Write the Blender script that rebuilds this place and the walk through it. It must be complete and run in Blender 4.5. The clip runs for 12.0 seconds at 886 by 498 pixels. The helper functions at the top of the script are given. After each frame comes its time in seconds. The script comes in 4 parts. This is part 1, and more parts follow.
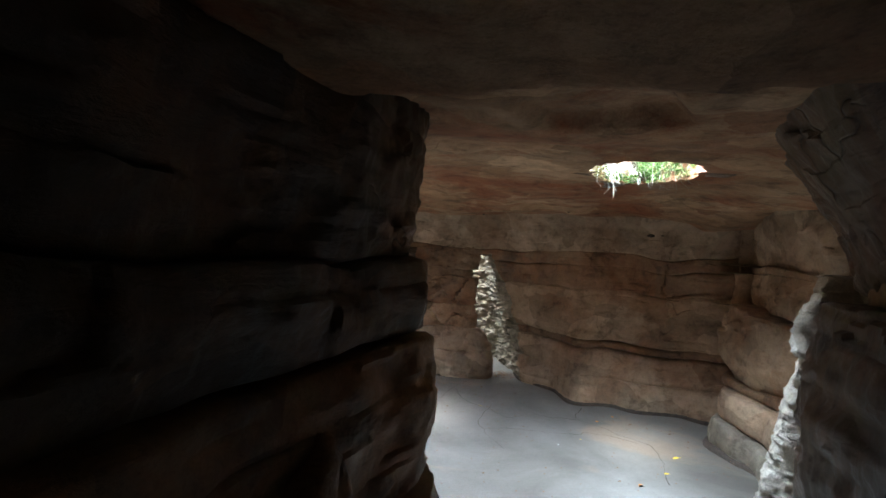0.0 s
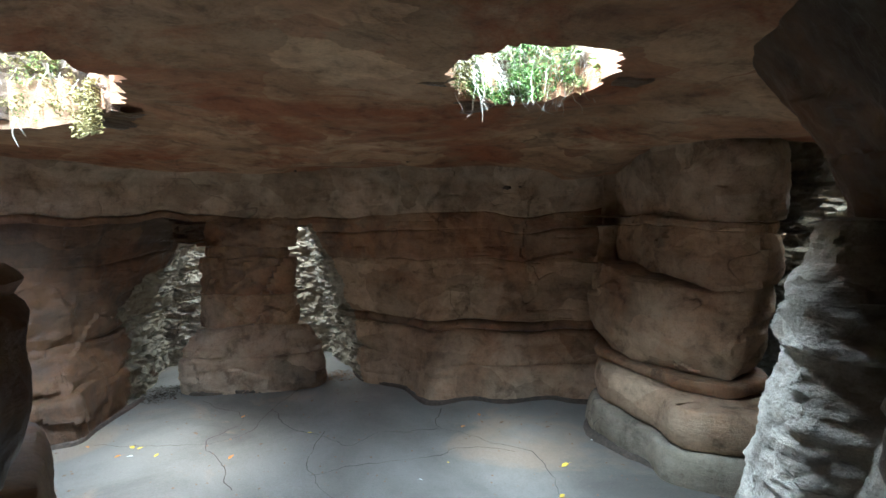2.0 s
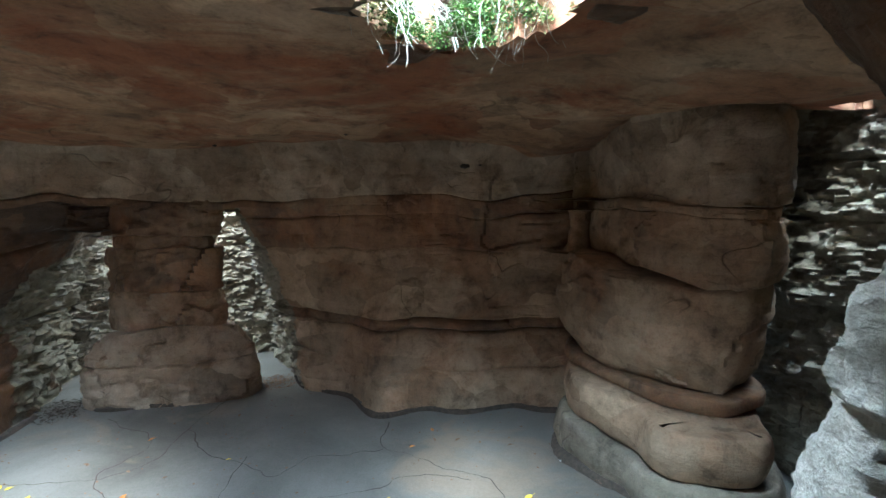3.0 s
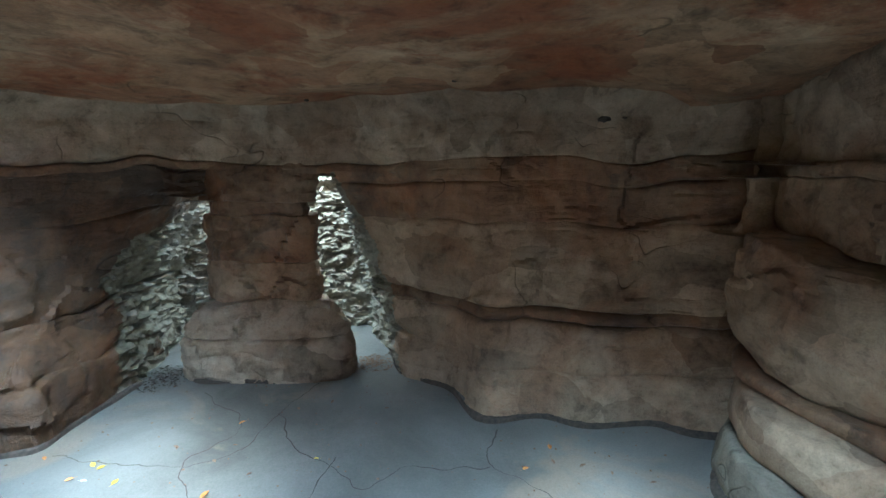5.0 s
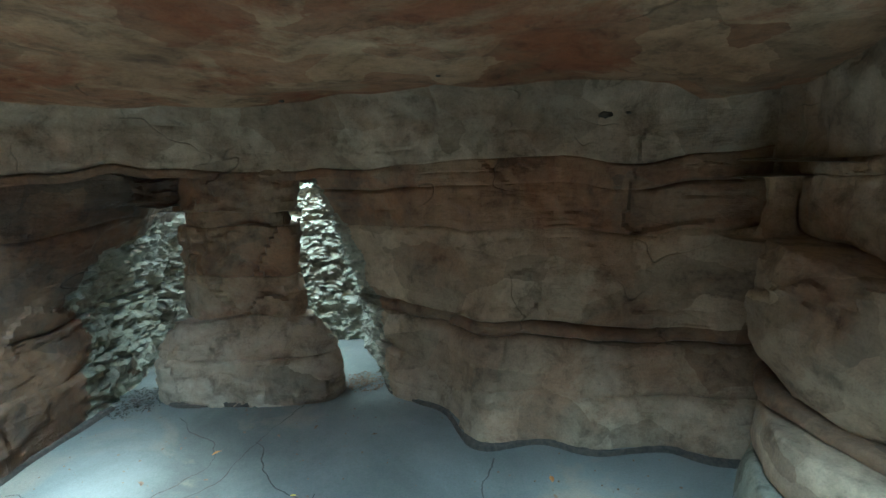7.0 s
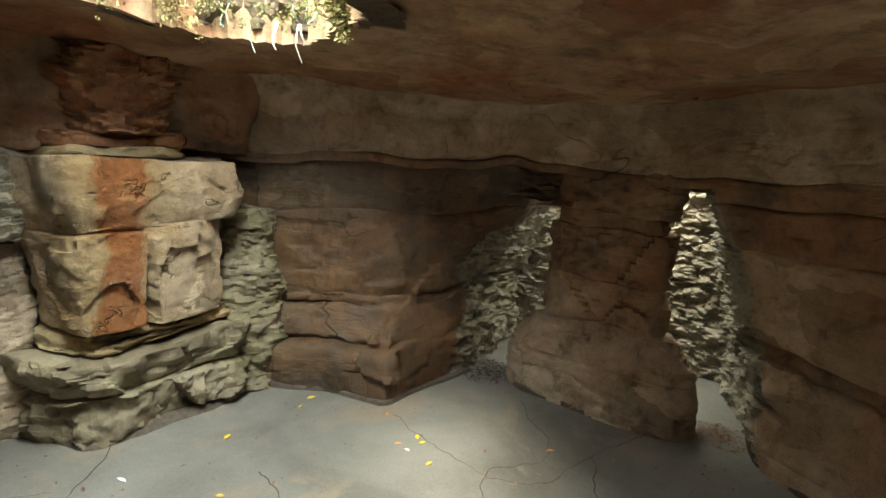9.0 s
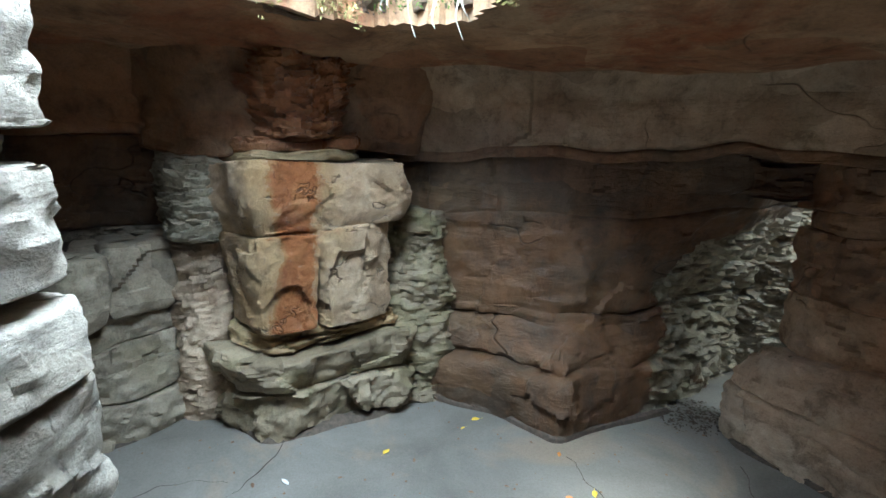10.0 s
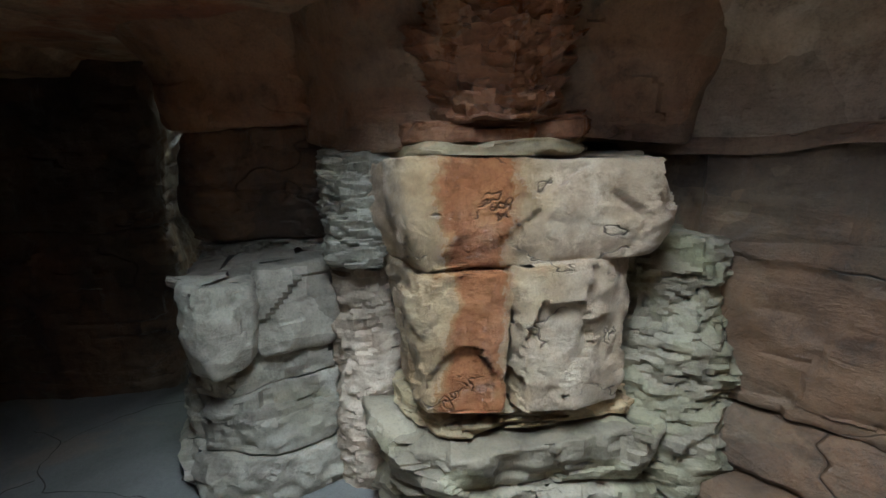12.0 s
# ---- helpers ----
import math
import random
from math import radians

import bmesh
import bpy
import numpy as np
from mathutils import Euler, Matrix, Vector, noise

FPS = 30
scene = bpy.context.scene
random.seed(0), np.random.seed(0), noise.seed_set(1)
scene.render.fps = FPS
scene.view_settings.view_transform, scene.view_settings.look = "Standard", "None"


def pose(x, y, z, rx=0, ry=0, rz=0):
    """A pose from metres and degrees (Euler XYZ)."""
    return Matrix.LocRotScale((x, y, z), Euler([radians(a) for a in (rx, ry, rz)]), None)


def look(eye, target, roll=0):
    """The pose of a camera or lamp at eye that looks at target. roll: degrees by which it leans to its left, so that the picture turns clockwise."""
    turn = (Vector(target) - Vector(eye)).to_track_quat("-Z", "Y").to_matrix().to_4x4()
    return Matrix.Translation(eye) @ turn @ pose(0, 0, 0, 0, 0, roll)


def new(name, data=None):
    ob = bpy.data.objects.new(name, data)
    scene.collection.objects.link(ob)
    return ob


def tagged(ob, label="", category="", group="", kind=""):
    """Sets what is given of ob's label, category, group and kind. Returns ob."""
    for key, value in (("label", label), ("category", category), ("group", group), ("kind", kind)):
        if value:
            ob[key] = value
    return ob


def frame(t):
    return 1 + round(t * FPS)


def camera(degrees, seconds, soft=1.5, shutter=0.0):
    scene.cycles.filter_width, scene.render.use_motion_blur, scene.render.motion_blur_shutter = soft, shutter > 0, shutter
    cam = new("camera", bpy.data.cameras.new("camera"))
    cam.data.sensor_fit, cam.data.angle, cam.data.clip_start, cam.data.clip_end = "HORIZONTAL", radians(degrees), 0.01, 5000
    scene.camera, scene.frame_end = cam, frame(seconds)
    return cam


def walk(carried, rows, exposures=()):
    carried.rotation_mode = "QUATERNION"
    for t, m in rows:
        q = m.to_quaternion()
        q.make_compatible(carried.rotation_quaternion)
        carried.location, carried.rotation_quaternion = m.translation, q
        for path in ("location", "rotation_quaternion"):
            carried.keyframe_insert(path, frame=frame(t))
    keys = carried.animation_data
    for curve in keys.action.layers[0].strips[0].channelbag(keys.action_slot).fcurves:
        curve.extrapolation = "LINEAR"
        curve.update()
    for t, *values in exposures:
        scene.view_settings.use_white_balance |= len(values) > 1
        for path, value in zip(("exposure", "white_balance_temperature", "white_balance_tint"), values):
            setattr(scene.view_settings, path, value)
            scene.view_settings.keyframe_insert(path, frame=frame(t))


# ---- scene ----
cam = camera(84.0, 12.0)
METRES, EYE, TILT, LEAN, TURN = 8.0, 1.5, 0.0, 0.0, 0.0
PATH = [
    (0, (0.008, -0.009, 1.498), (-0.03, 1.991, 1.471), 3.2),
    (0.5, (0.111, 0.27, 1.478), (0.25, 2.264, 1.433), 1.3),
    (1, (0.182, 0.558, 1.479), (0.489, 2.533, 1.419), 0.3),
    (1.5, (0.149, 0.941, 1.449), (0.619, 2.883, 1.371), 0.1),
    (2, (0.216, 1.206, 1.473), (0.834, 3.103, 1.33), -0.6),
    (2.5, (0.432, 1.442, 1.476), (1.152, 3.299, 1.293), -0.8),
    (4.5, (0.63, 2.146, 1.495), (1.116, 4.055, 1.148), -1.1),
    (5, (0.638, 2.258, 1.487), (0.951, 4.199, 1.12), -0.7),
    (5.5, (0.542, 2.391, 1.484), (0.843, 4.336, 1.124), 0.2),
    (6, (0.601, 2.442, 1.484), (0.962, 4.377, 1.129), 0.1),
    (6.5, (0.782, 2.461, 1.491), (1.153, 4.393, 1.132), -1.5),
    (8.5, (0.572, 2.59, 1.45), (0.052, 4.495, 1.129), 2.3),
    (9, (0.504, 2.65, 1.478), (-0.451, 4.37, 1.118), 3.1),
    (9.5, (0.448, 2.822, 1.476), (-0.865, 4.283, 1.094), 2.2),
    (10, (0.31, 3.004, 1.461), (-1.217, 4.236, 1.07), 0.8),
    (10.5, (0.014, 3.116, 1.495), (-1.581, 4.249, 1.079), 1.9),
    (11, (-0.135, 3.188, 1.481), (-1.82, 4.187, 1.078), 1.9),
    (11.5, (-0.313, 3.37, 1.475), (-2.129, 4.099, 1.065), -0.0),
    (12, (-0.519, 3.484, 1.442), (-2.429, 3.911, 1.028), -0.8),
]
EXPOSURES = [(0.0, 3.0, 5600, 8), (1.0, 2.85, 5400, 6), (2.5, 2.75, 5200, 2), (4.5, 3.1, 4600, -6), (5.5, 3.15, 4500, -9), (6.7, 3.25, 4000, -22), (8.3, 2.55, 8000, 2), (9.0, 2.5, 6800, -2), (9.5, 2.45, 5500, 0), (10.5, 2.5, 5200, -2), (11.0, 2.6, 4600, -8), (11.5, 2.6, 4300, -8), (12.0, 2.5, 5200, 2)]
walk(cam, [(t, look(eye, target, roll)) for t, eye, target, roll in PATH], EXPOSURES)

# ---- light and exposure ----
world = bpy.data.worlds.new("sky_world")
scene.world = world
world.use_nodes = True
wn = world.node_tree.nodes
wl = world.node_tree.links
sky = wn.new("ShaderNodeTexSky")
sky.sky_type = "NISHITA"
sky.sun_disc = False
sky.sun_elevation = radians(61)
sky.sun_rotation = radians(202)
wn["Background"].inputs["Strength"].default_value = 0.12
wl.new(sky.outputs["Color"], wn["Background"].inputs["Color"])

sun_data = bpy.data.lights.new("sun", "SUN")
sun_data.energy = 1.3
sun_data.angle = radians(16)
sun_data.color = (1.0, 0.95, 0.88)
sun = new("sun", sun_data)
sun.matrix_world = look((0, 0, 12), (2.4, 6.0, 0))


def skylight(name, x, y, z, sx, sy, watts, tone, aim=(0, 0, -1), spread=150):
    """Daylight of the open sky, coming down through a hole in the roof."""
    data = bpy.data.lights.new(name, "AREA")
    data.shape, data.size, data.size_y = "RECTANGLE", sx, sy
    data.energy, data.color, data.spread = watts, tone, radians(spread)
    ob = new(name, data)
    ob.matrix_world = look((x, y, z), (x + aim[0], y + aim[1], z + aim[2]))
    return ob


DAY = (0.84, 0.93, 1.0)
skylight("skylight_front", 1.10, 2.82, 2.62, 0.7, 0.7, 42, DAY, (0.14, 0.24, -1), 165)
skylight("skylight_left", -0.80, 3.50, 2.66, 0.85, 0.85, 23, (0.90, 0.95, 1.0), (-0.34, 0.10, -1), 155)
skylight("skylight_back", 0.0, 6.28, 2.5, 1.5, 0.5, 13, (1.0, 0.98, 0.90), (0.0, -0.2, -1))
skylight("skylight_right", 2.95, 2.75, 2.7, 0.3, 0.4, 5, DAY, (0.1, 0.0, -1), 100)
skylight("skylight_far", -4.45, 2.65, 2.6, 0.5, 0.7, 4, (0.9, 1.0, 0.85), (0.0, 0.0, -1))


# ---- materials ----
def material(name):
    m = bpy.data.materials.new(name)
    m.use_nodes = True
    return m, m.node_tree.nodes, m.node_tree.links, m.node_tree.nodes["Principled BSDF"]


def noise_node(nodes, links, vec, scale, detail=5.0, rough=0.6, distort=0.0):
    n = nodes.new("ShaderNodeTexNoise")
    n.inputs["Scale"].default_value = scale
    n.inputs["Detail"].default_value = detail
    n.inputs["Roughness"].default_value = rough
    n.inputs["Distortion"].default_value = distort
    links.new(vec, n.inputs["Vector"])
    return n.outputs["Fac"]


def ramp(nodes, links, fac, stops):
    r = nodes.new("ShaderNodeValToRGB")
    while len(r.color_ramp.elements) < len(stops):
        r.color_ramp.elements.new(0.5)
    for e, (p, c) in zip(r.color_ramp.elements, stops):
        e.position, e.color = p, (*c, 1.0) if len(c) == 3 else c
    links.new(fac, r.inputs["Fac"])
    return r.outputs["Color"]


def mix(nodes, links, fac, a, b, kind="MIX"):
    m = nodes.new("ShaderNodeMix")
    m.data_type, m.blend_type = "RGBA", kind
    for value, socket in ((fac, m.inputs[0]), (a, m.inputs[6]), (b, m.inputs[7])):
        if isinstance(value, (int, float)):
            socket.default_value = value
        elif isinstance(value, tuple):
            socket.default_value = (*value, 1.0)
        else:
            links.new(value, socket)
    return m.outputs[2]


def mathn(nodes, links, op, a, b=0.0):
    m = nodes.new("ShaderNodeMath")
    m.operation = op
    for value, socket in ((a, m.inputs[0]), (b, m.inputs[1])):
        if isinstance(value, (int, float)):
            socket.default_value = value
        else:
            links.new(value, socket)
    return m.outputs[0]


def stretched(nodes, links, sx, sy, sz):
    g = nodes.new("ShaderNodeNewGeometry")
    mp = nodes.new("ShaderNodeMapping")
    mp.inputs["Scale"].default_value = (sx, sy, sz)
    links.new(g.outputs["Position"], mp.inputs["Vector"])
    return mp.outputs["Vector"]


def rock_material(name, pale, mid, dark, stain, stain_amount=0.5, rough=0.82, bump=0.6, grain=110.0, bed=1.0, wet=0.0):
    """Layered sandstone: large blotches, bedding streaks, rusty stains and sandy grain."""
    m, n, l, p = material(name)
    pos = stretched(n, l, 1, 1, 1)
    beds = stretched(n, l, 1.2, 1.2, 7.0)
    runs = stretched(n, l, 5.0, 5.0, 0.7)
    big = noise_node(n, l, pos, 1.7, 6, 0.62, 0.4)
    base = ramp(n, l, big, [(0.30, dark), (0.48, mid), (0.68, pale)])
    streak = noise_node(n, l, beds, 2.2, 6, 0.65, 0.6)
    base = mix(n, l, mathn(n, l, "MULTIPLY", ramp(n, l, streak, [(0.42, (0, 0, 0)), (0.66, (1, 1, 1))]), 0.45 * bed), base, mid)
    bent = n.new("ShaderNodeVectorMath")
    bent.operation = "MULTIPLY_ADD"
    shift = n.new("ShaderNodeTexNoise")
    shift.inputs["Scale"].default_value = 2.6
    shift.inputs["Detail"].default_value = 4.0
    l.new(pos, shift.inputs["Vector"])
    l.new(shift.outputs["Color"], bent.inputs[0])
    bent.inputs[1].default_value = (0.45, 0.45, 0.3)
    l.new(stretched(n, l, 1, 1, 1.7), bent.inputs[2])
    scars = n.new("ShaderNodeTexVoronoi")
    scars.inputs["Scale"].default_value = 2.7
    l.new(bent.outputs[0], scars.inputs["Vector"])
    tone = n.new("ShaderNodeSeparateColor")
    l.new(scars.outputs["Color"], tone.inputs[0])
    base = mix(n, l, 0.85, base, ramp(n, l, tone.outputs[0], [(0.0, (0.62, 0.60, 0.57)), (0.5, (0.95, 0.94, 0.93)), (1.0, (1.22, 1.23, 1.22))]), "MULTIPLY")
    base = mix(n, l, mathn(n, l, "MULTIPLY", ramp(n, l, tone.outputs[1], [(0.68, (0, 0, 0)), (0.72, (1, 1, 1))]), 0.5 * stain_amount), base, stain)
    rust = noise_node(n, l, pos, 1.15, 7, 0.7, 0.5)
    base = mix(n, l, mathn(n, l, "MULTIPLY", ramp(n, l, rust, [(0.50, (0, 0, 0)), (0.60, (1, 1, 1))]), stain_amount), base, stain)
    run = noise_node(n, l, runs, 1.5, 5, 0.6, 0.3)
    base = mix(n, l, mathn(n, l, "MULTIPLY", ramp(n, l, run, [(0.52, (0, 0, 0)), (0.72, (1, 1, 1))]), 0.40), base, dark)
    mottle = noise_node(n, l, pos, 6.5, 9, 0.72, 0.3)
    base = mix(n, l, 0.9, base, ramp(n, l, mottle, [(0.34, (0.42, 0.40, 0.37)), (0.46, (0.88, 0.87, 0.86)), (0.60, (1.12, 1.11, 1.10))]), "MULTIPLY")
    flecks = noise_node(n, l, pos, 34.0, 5, 0.65, 0.4)
    base = mix(n, l, 0.35, base, ramp(n, l, flecks, [(0.33, (0.45, 0.43, 0.41)), (0.42, (0.95, 0.95, 0.95)), (0.62, (1.0, 1.0, 1.0)), (0.72, (1.25, 1.24, 1.22))]), "MULTIPLY")
    fine = noise_node(n, l, pos, grain, 8, 0.75)
    base = mix(n, l, 0.6, base, ramp(n, l, fine, [(0.28, (0.42, 0.41, 0.40)), (0.5, (0.86, 0.85, 0.84)), (0.7, (1, 1, 1))]), "MULTIPLY")
    pits = noise_node(n, l, pos, 14.0, 8, 0.7)
    base = mix(n, l, mathn(n, l, "MULTIPLY", ramp(n, l, pits, [(0.28, (1, 1, 1)), (0.36, (0, 0, 0))]), 0.5), base, dark)
    vein = noise_node(n, l, stretched(n, l, 1, 1, 1.5), 1.3, 2.5, 0.55, 0.25)
    gate = ramp(n, l, noise_node(n, l, pos, 1.9, 2, 0.5), [(0.55, (0, 0, 0)), (0.62, (1, 1, 1))])
    line = ramp(n, l, mathn(n, l, "ABSOLUTE", mathn(n, l, "SUBTRACT", vein, 0.5)), [(0.0, (1, 1, 1)), (0.0045, (0, 0, 0))])
    line = mathn(n, l, "MULTIPLY", line, gate)
    base = mix(n, l, mathn(n, l, "MULTIPLY", line, 0.55), base, tuple(v * 0.25 for v in dark))
    l.new(base, p.inputs["Base Color"])
    b1 = n.new("ShaderNodeBump")
    b1.inputs["Strength"].default_value = bump
    b1.inputs["Distance"].default_value = 0.02
    l.new(mathn(n, l, "SUBTRACT", mathn(n, l, "ADD", mathn(n, l, "MULTIPLY", fine, 0.35), pits), line), b1.inputs["Height"])
    b2 = n.new("ShaderNodeBump")
    b2.inputs["Strength"].default_value = bump * 0.7
    b2.inputs["Distance"].default_value = 0.03
    l.new(mathn(n, l, "ADD", streak, mathn(n, l, "MULTIPLY", mottle, 0.8)), b2.inputs["Height"])
    l.new(b1.outputs["Normal"], b2.inputs["Normal"])
    l.new(b2.outputs["Normal"], p.inputs["Normal"])
    if wet > 0:
        damp = noise_node(n, l, runs, 1.1, 4, 0.6, 0.4)
        r = ramp(n, l, damp, [(0.45, (rough, rough, rough)), (0.62, (rough - wet, rough - wet, rough - wet))])
        l.new(r, p.inputs["Roughness"])
    else:
        p.inputs["Roughness"].default_value = rough
    return m


SANDSTONE = rock_material("sandstone", (0.58, 0.44, 0.295), (0.46, 0.33, 0.21), (0.25, 0.165, 0.10), (0.36, 0.18, 0.085), 0.45)
SANDSTONE_BROWN = rock_material("brown_sandstone", (0.38, 0.26, 0.155), (0.275, 0.17, 0.095), (0.12, 0.072, 0.045), (0.34, 0.145, 0.058), 0.55, 0.7, wet=0.25)
# the outcrop's own dark wet tone; on the passage walls it paints in shade
DARK_WET_AND_SHADED = rock_material("dark_wet_and_shaded_sandstone", (0.19, 0.128, 0.07), (0.115, 0.073, 0.039), (0.04, 0.027, 0.018), (0.22, 0.10, 0.038), 0.5, 0.6, 0.8, wet=0.32)
SANDSTONE_GREY = rock_material("weathered_sandstone", (0.56, 0.45, 0.33), (0.45, 0.345, 0.24), (0.26, 0.185, 0.125), (0.32, 0.18, 0.09), 0.4)
PLASTERED = rock_material("smooth_sandstone_ceiling", (0.56, 0.39, 0.24), (0.45, 0.275, 0.15), (0.24, 0.125, 0.062), (0.30, 0.10, 0.037), 0.9, 0.85, 0.5, 80.0, 0.25)
PALE_STONE = rock_material("pale_limestone", (0.60, 0.56, 0.48), (0.50, 0.45, 0.37), (0.26, 0.22, 0.17), (0.42, 0.34, 0.24), 0.25, 0.8, 1.0)
GREY_STONE = rock_material("grey_sandstone", (0.45, 0.40, 0.31), (0.35, 0.30, 0.225), (0.19, 0.155, 0.11), (0.23, 0.20, 0.11), 0.4, 0.85, 0.6)
ROUGH_STONE = rock_material("rough_grey_conglomerate", (0.48, 0.44, 0.34), (0.36, 0.32, 0.24), (0.16, 0.13, 0.09), (0.26, 0.22, 0.12), 0.3, 0.85, 1.0, 40.0)
RED_STONE = rock_material("wet_red_sandstone", (0.44, 0.22, 0.11), (0.31, 0.125, 0.05), (0.13, 0.05, 0.025), (0.42, 0.26, 0.13), 0.4, 0.5, 1.0, 50.0, wet=0.38)
OCHRE_STONE = rock_material("ochre_sandstone", (0.52, 0.42, 0.24), (0.42, 0.31, 0.16), (0.25, 0.17, 0.09), (0.42, 0.21, 0.085), 0.6, 0.62, 0.7, 55.0, wet=0.3)
MOSSY_STONE = rock_material("mossy_sandstone", (0.38, 0.32, 0.22), (0.27, 0.215, 0.135), (0.16, 0.125, 0.08), (0.23, 0.225, 0.09), 0.5, 0.75, 0.7, wet=0.2)


def streaked_material():
    """Cream sandstone with a seep down its middle: an ochre margin and a wet rust-red run."""
    m, n, l, p = material("streaked_cream_sandstone")
    pos = stretched(n, l, 1, 1, 1)
    g = n.new("ShaderNodeSeparateXYZ")
    l.new(pos, g.inputs[0])
    warp = mathn(n, l, "MULTIPLY", mathn(n, l, "SUBTRACT", noise_node(n, l, pos, 3.6, 6, 0.65), 0.5), 0.42)
    y = mathn(n, l, "ADD", mathn(n, l, "SUBTRACT", g.outputs["Y"], 3.5), warp)
    big = noise_node(n, l, pos, 5.0, 6, 0.65, 0.5)
    cream = ramp(n, l, big, [(0.3, (0.42, 0.275, 0.145)), (0.5, (0.60, 0.43, 0.26)), (0.7, (0.70, 0.55, 0.37))])
    ochre = ramp(n, l, big, [(0.3, (0.43, 0.26, 0.105)), (0.65, (0.60, 0.43, 0.225))])
    red = ramp(n, l, big, [(0.3, (0.31, 0.11, 0.04)), (0.55, (0.48, 0.20, 0.08)), (0.75, (0.54, 0.28, 0.13))])
    c = mix(n, l, ramp(n, l, y, [(0.14, (0, 0, 0)), (0.22, (1, 1, 1)), (0.54, (1, 1, 1)), (0.62, (0, 0, 0))]), cream, ochre)
    c = mix(n, l, ramp(n, l, y, [(0.27, (0, 0, 0)), (0.33, (1, 1, 1)), (0.49, (1, 1, 1)), (0.55, (0, 0, 0))]), c, red)
    mottle = noise_node(n, l, pos, 11, 9, 0.75, 0.4)
    c = mix(n, l, 0.8, c, ramp(n, l, mottle, [(0.33, (0.45, 0.40, 0.36)), (0.47, (0.9, 0.89, 0.88)), (0.6, (1, 1, 1))]), "MULTIPLY")
    fine = noise_node(n, l, pos, 120, 8, 0.8)
    c = mix(n, l, 0.6, c, ramp(n, l, fine, [(0.25, (0.4, 0.39, 0.38)), (0.55, (0.8, 0.8, 0.8)), (0.75, (1, 1, 1))]), "MULTIPLY")
    vein = noise_node(n, l, stretched(n, l, 1, 1, 1.6), 2.6, 4, 0.6, 0.2)
    gate = ramp(n, l, noise_node(n, l, pos, 5.5, 2, 0.5), [(0.50, (0, 0, 0)), (0.54, (1, 1, 1))])
    crack = ramp(n, l, mathn(n, l, "ABSOLUTE", mathn(n, l, "SUBTRACT", vein, 0.5)), [(0.0, (1, 1, 1)), (0.009, (0, 0, 0))])
    crack = mathn(n, l, "MULTIPLY", crack, gate)
    c = mix(n, l, mathn(n, l, "MULTIPLY", crack, 0.8), c, (0.07, 0.04, 0.025))
    l.new(c, p.inputs["Base Color"])
    wet = mix(n, l, ramp(n, l, y, [(0.24, (0, 0, 0)), (0.32, (1, 1, 1)), (0.48, (1, 1, 1)), (0.56, (0, 0, 0))]), (0.6, 0.6, 0.6), (0.1, 0.1, 0.1))
    l.new(wet, p.inputs["Roughness"])
    b = n.new("ShaderNodeBump")
    b.inputs["Strength"].default_value = 1.0
    b.inputs["Distance"].default_value = 0.03
    pits = noise_node(n, l, pos, 16, 9, 0.75)
    l.new(mathn(n, l, "SUBTRACT", mathn(n, l, "ADD", mathn(n, l, "MULTIPLY", fine, 0.4), mathn(n, l, "MULTIPLY", pits, 1.4)), crack), b.inputs["Height"])
    l.new(b.outputs["Normal"], p.inputs["Normal"])
    return m


STREAKED = streaked_material()


def floor_material():
    m, n, l, p = material("worn_concrete")
    pos = stretched(n, l, 1, 1, 1)
    big = noise_node(n, l, pos, 1.1, 6, 0.6, 0.5)
    base = ramp(n, l, big, [(0.32, (0.115, 0.103, 0.084)), (0.5, (0.178, 0.165, 0.139)), (0.7, (0.24, 0.226, 0.194))])
    patch = noise_node(n, l, pos, 0.8, 5, 0.65, 1.0)
    base = mix(n, l, mathn(n, l, "MULTIPLY", ramp(n, l, patch, [(0.56, (0, 0, 0)), (0.64, (1, 1, 1))]), 0.55), base, (0.28, 0.21, 0.14))
    fine = noise_node(n, l, pos, 90, 8, 0.75)
    base = mix(n, l, 0.45, base, ramp(n, l, fine, [(0.3, (0.45, 0.45, 0.44)), (0.6, (1, 1, 1))]), "MULTIPLY")
    spots = noise_node(n, l, pos, 22, 5, 0.6)
    base = mix(n, l, mathn(n, l, "MULTIPLY", ramp(n, l, spots, [(0.66, (0, 0, 0)), (0.72, (1, 1, 1))]), 0.6), base, (0.17, 0.13, 0.10))
    l.new(base, p.inputs["Base Color"])
    p.inputs["Roughness"].default_value = 0.75
    b = n.new("ShaderNodeBump")
    b.inputs["Strength"].default_value = 0.35
    b.inputs["Distance"].default_value = 0.008
    l.new(mathn(n, l, "ADD", fine, mathn(n, l, "MULTIPLY", spots, 1.2)), b.inputs["Height"])
    l.new(b.outputs["Normal"], p.inputs["Normal"])
    return m


def simple_material(name, a, b, scale=30.0, rough=0.7, translucent=0.0):
    m, n, l, p = material(name)
    pos = stretched(n, l, 1, 1, 1)
    info = n.new("ShaderNodeObjectInfo")
    f = noise_node(n, l, pos, scale, 4, 0.6)
    c = ramp(n, l, f, [(0.3, a), (0.7, b)])
    c = mix(n, l, mathn(n, l, "MULTIPLY", info.outputs["Random"], 0.45), c, tuple(v * 0.55 for v in a))
    l.new(c, p.inputs["Base Color"])
    p.inputs["Roughness"].default_value = rough
    return m


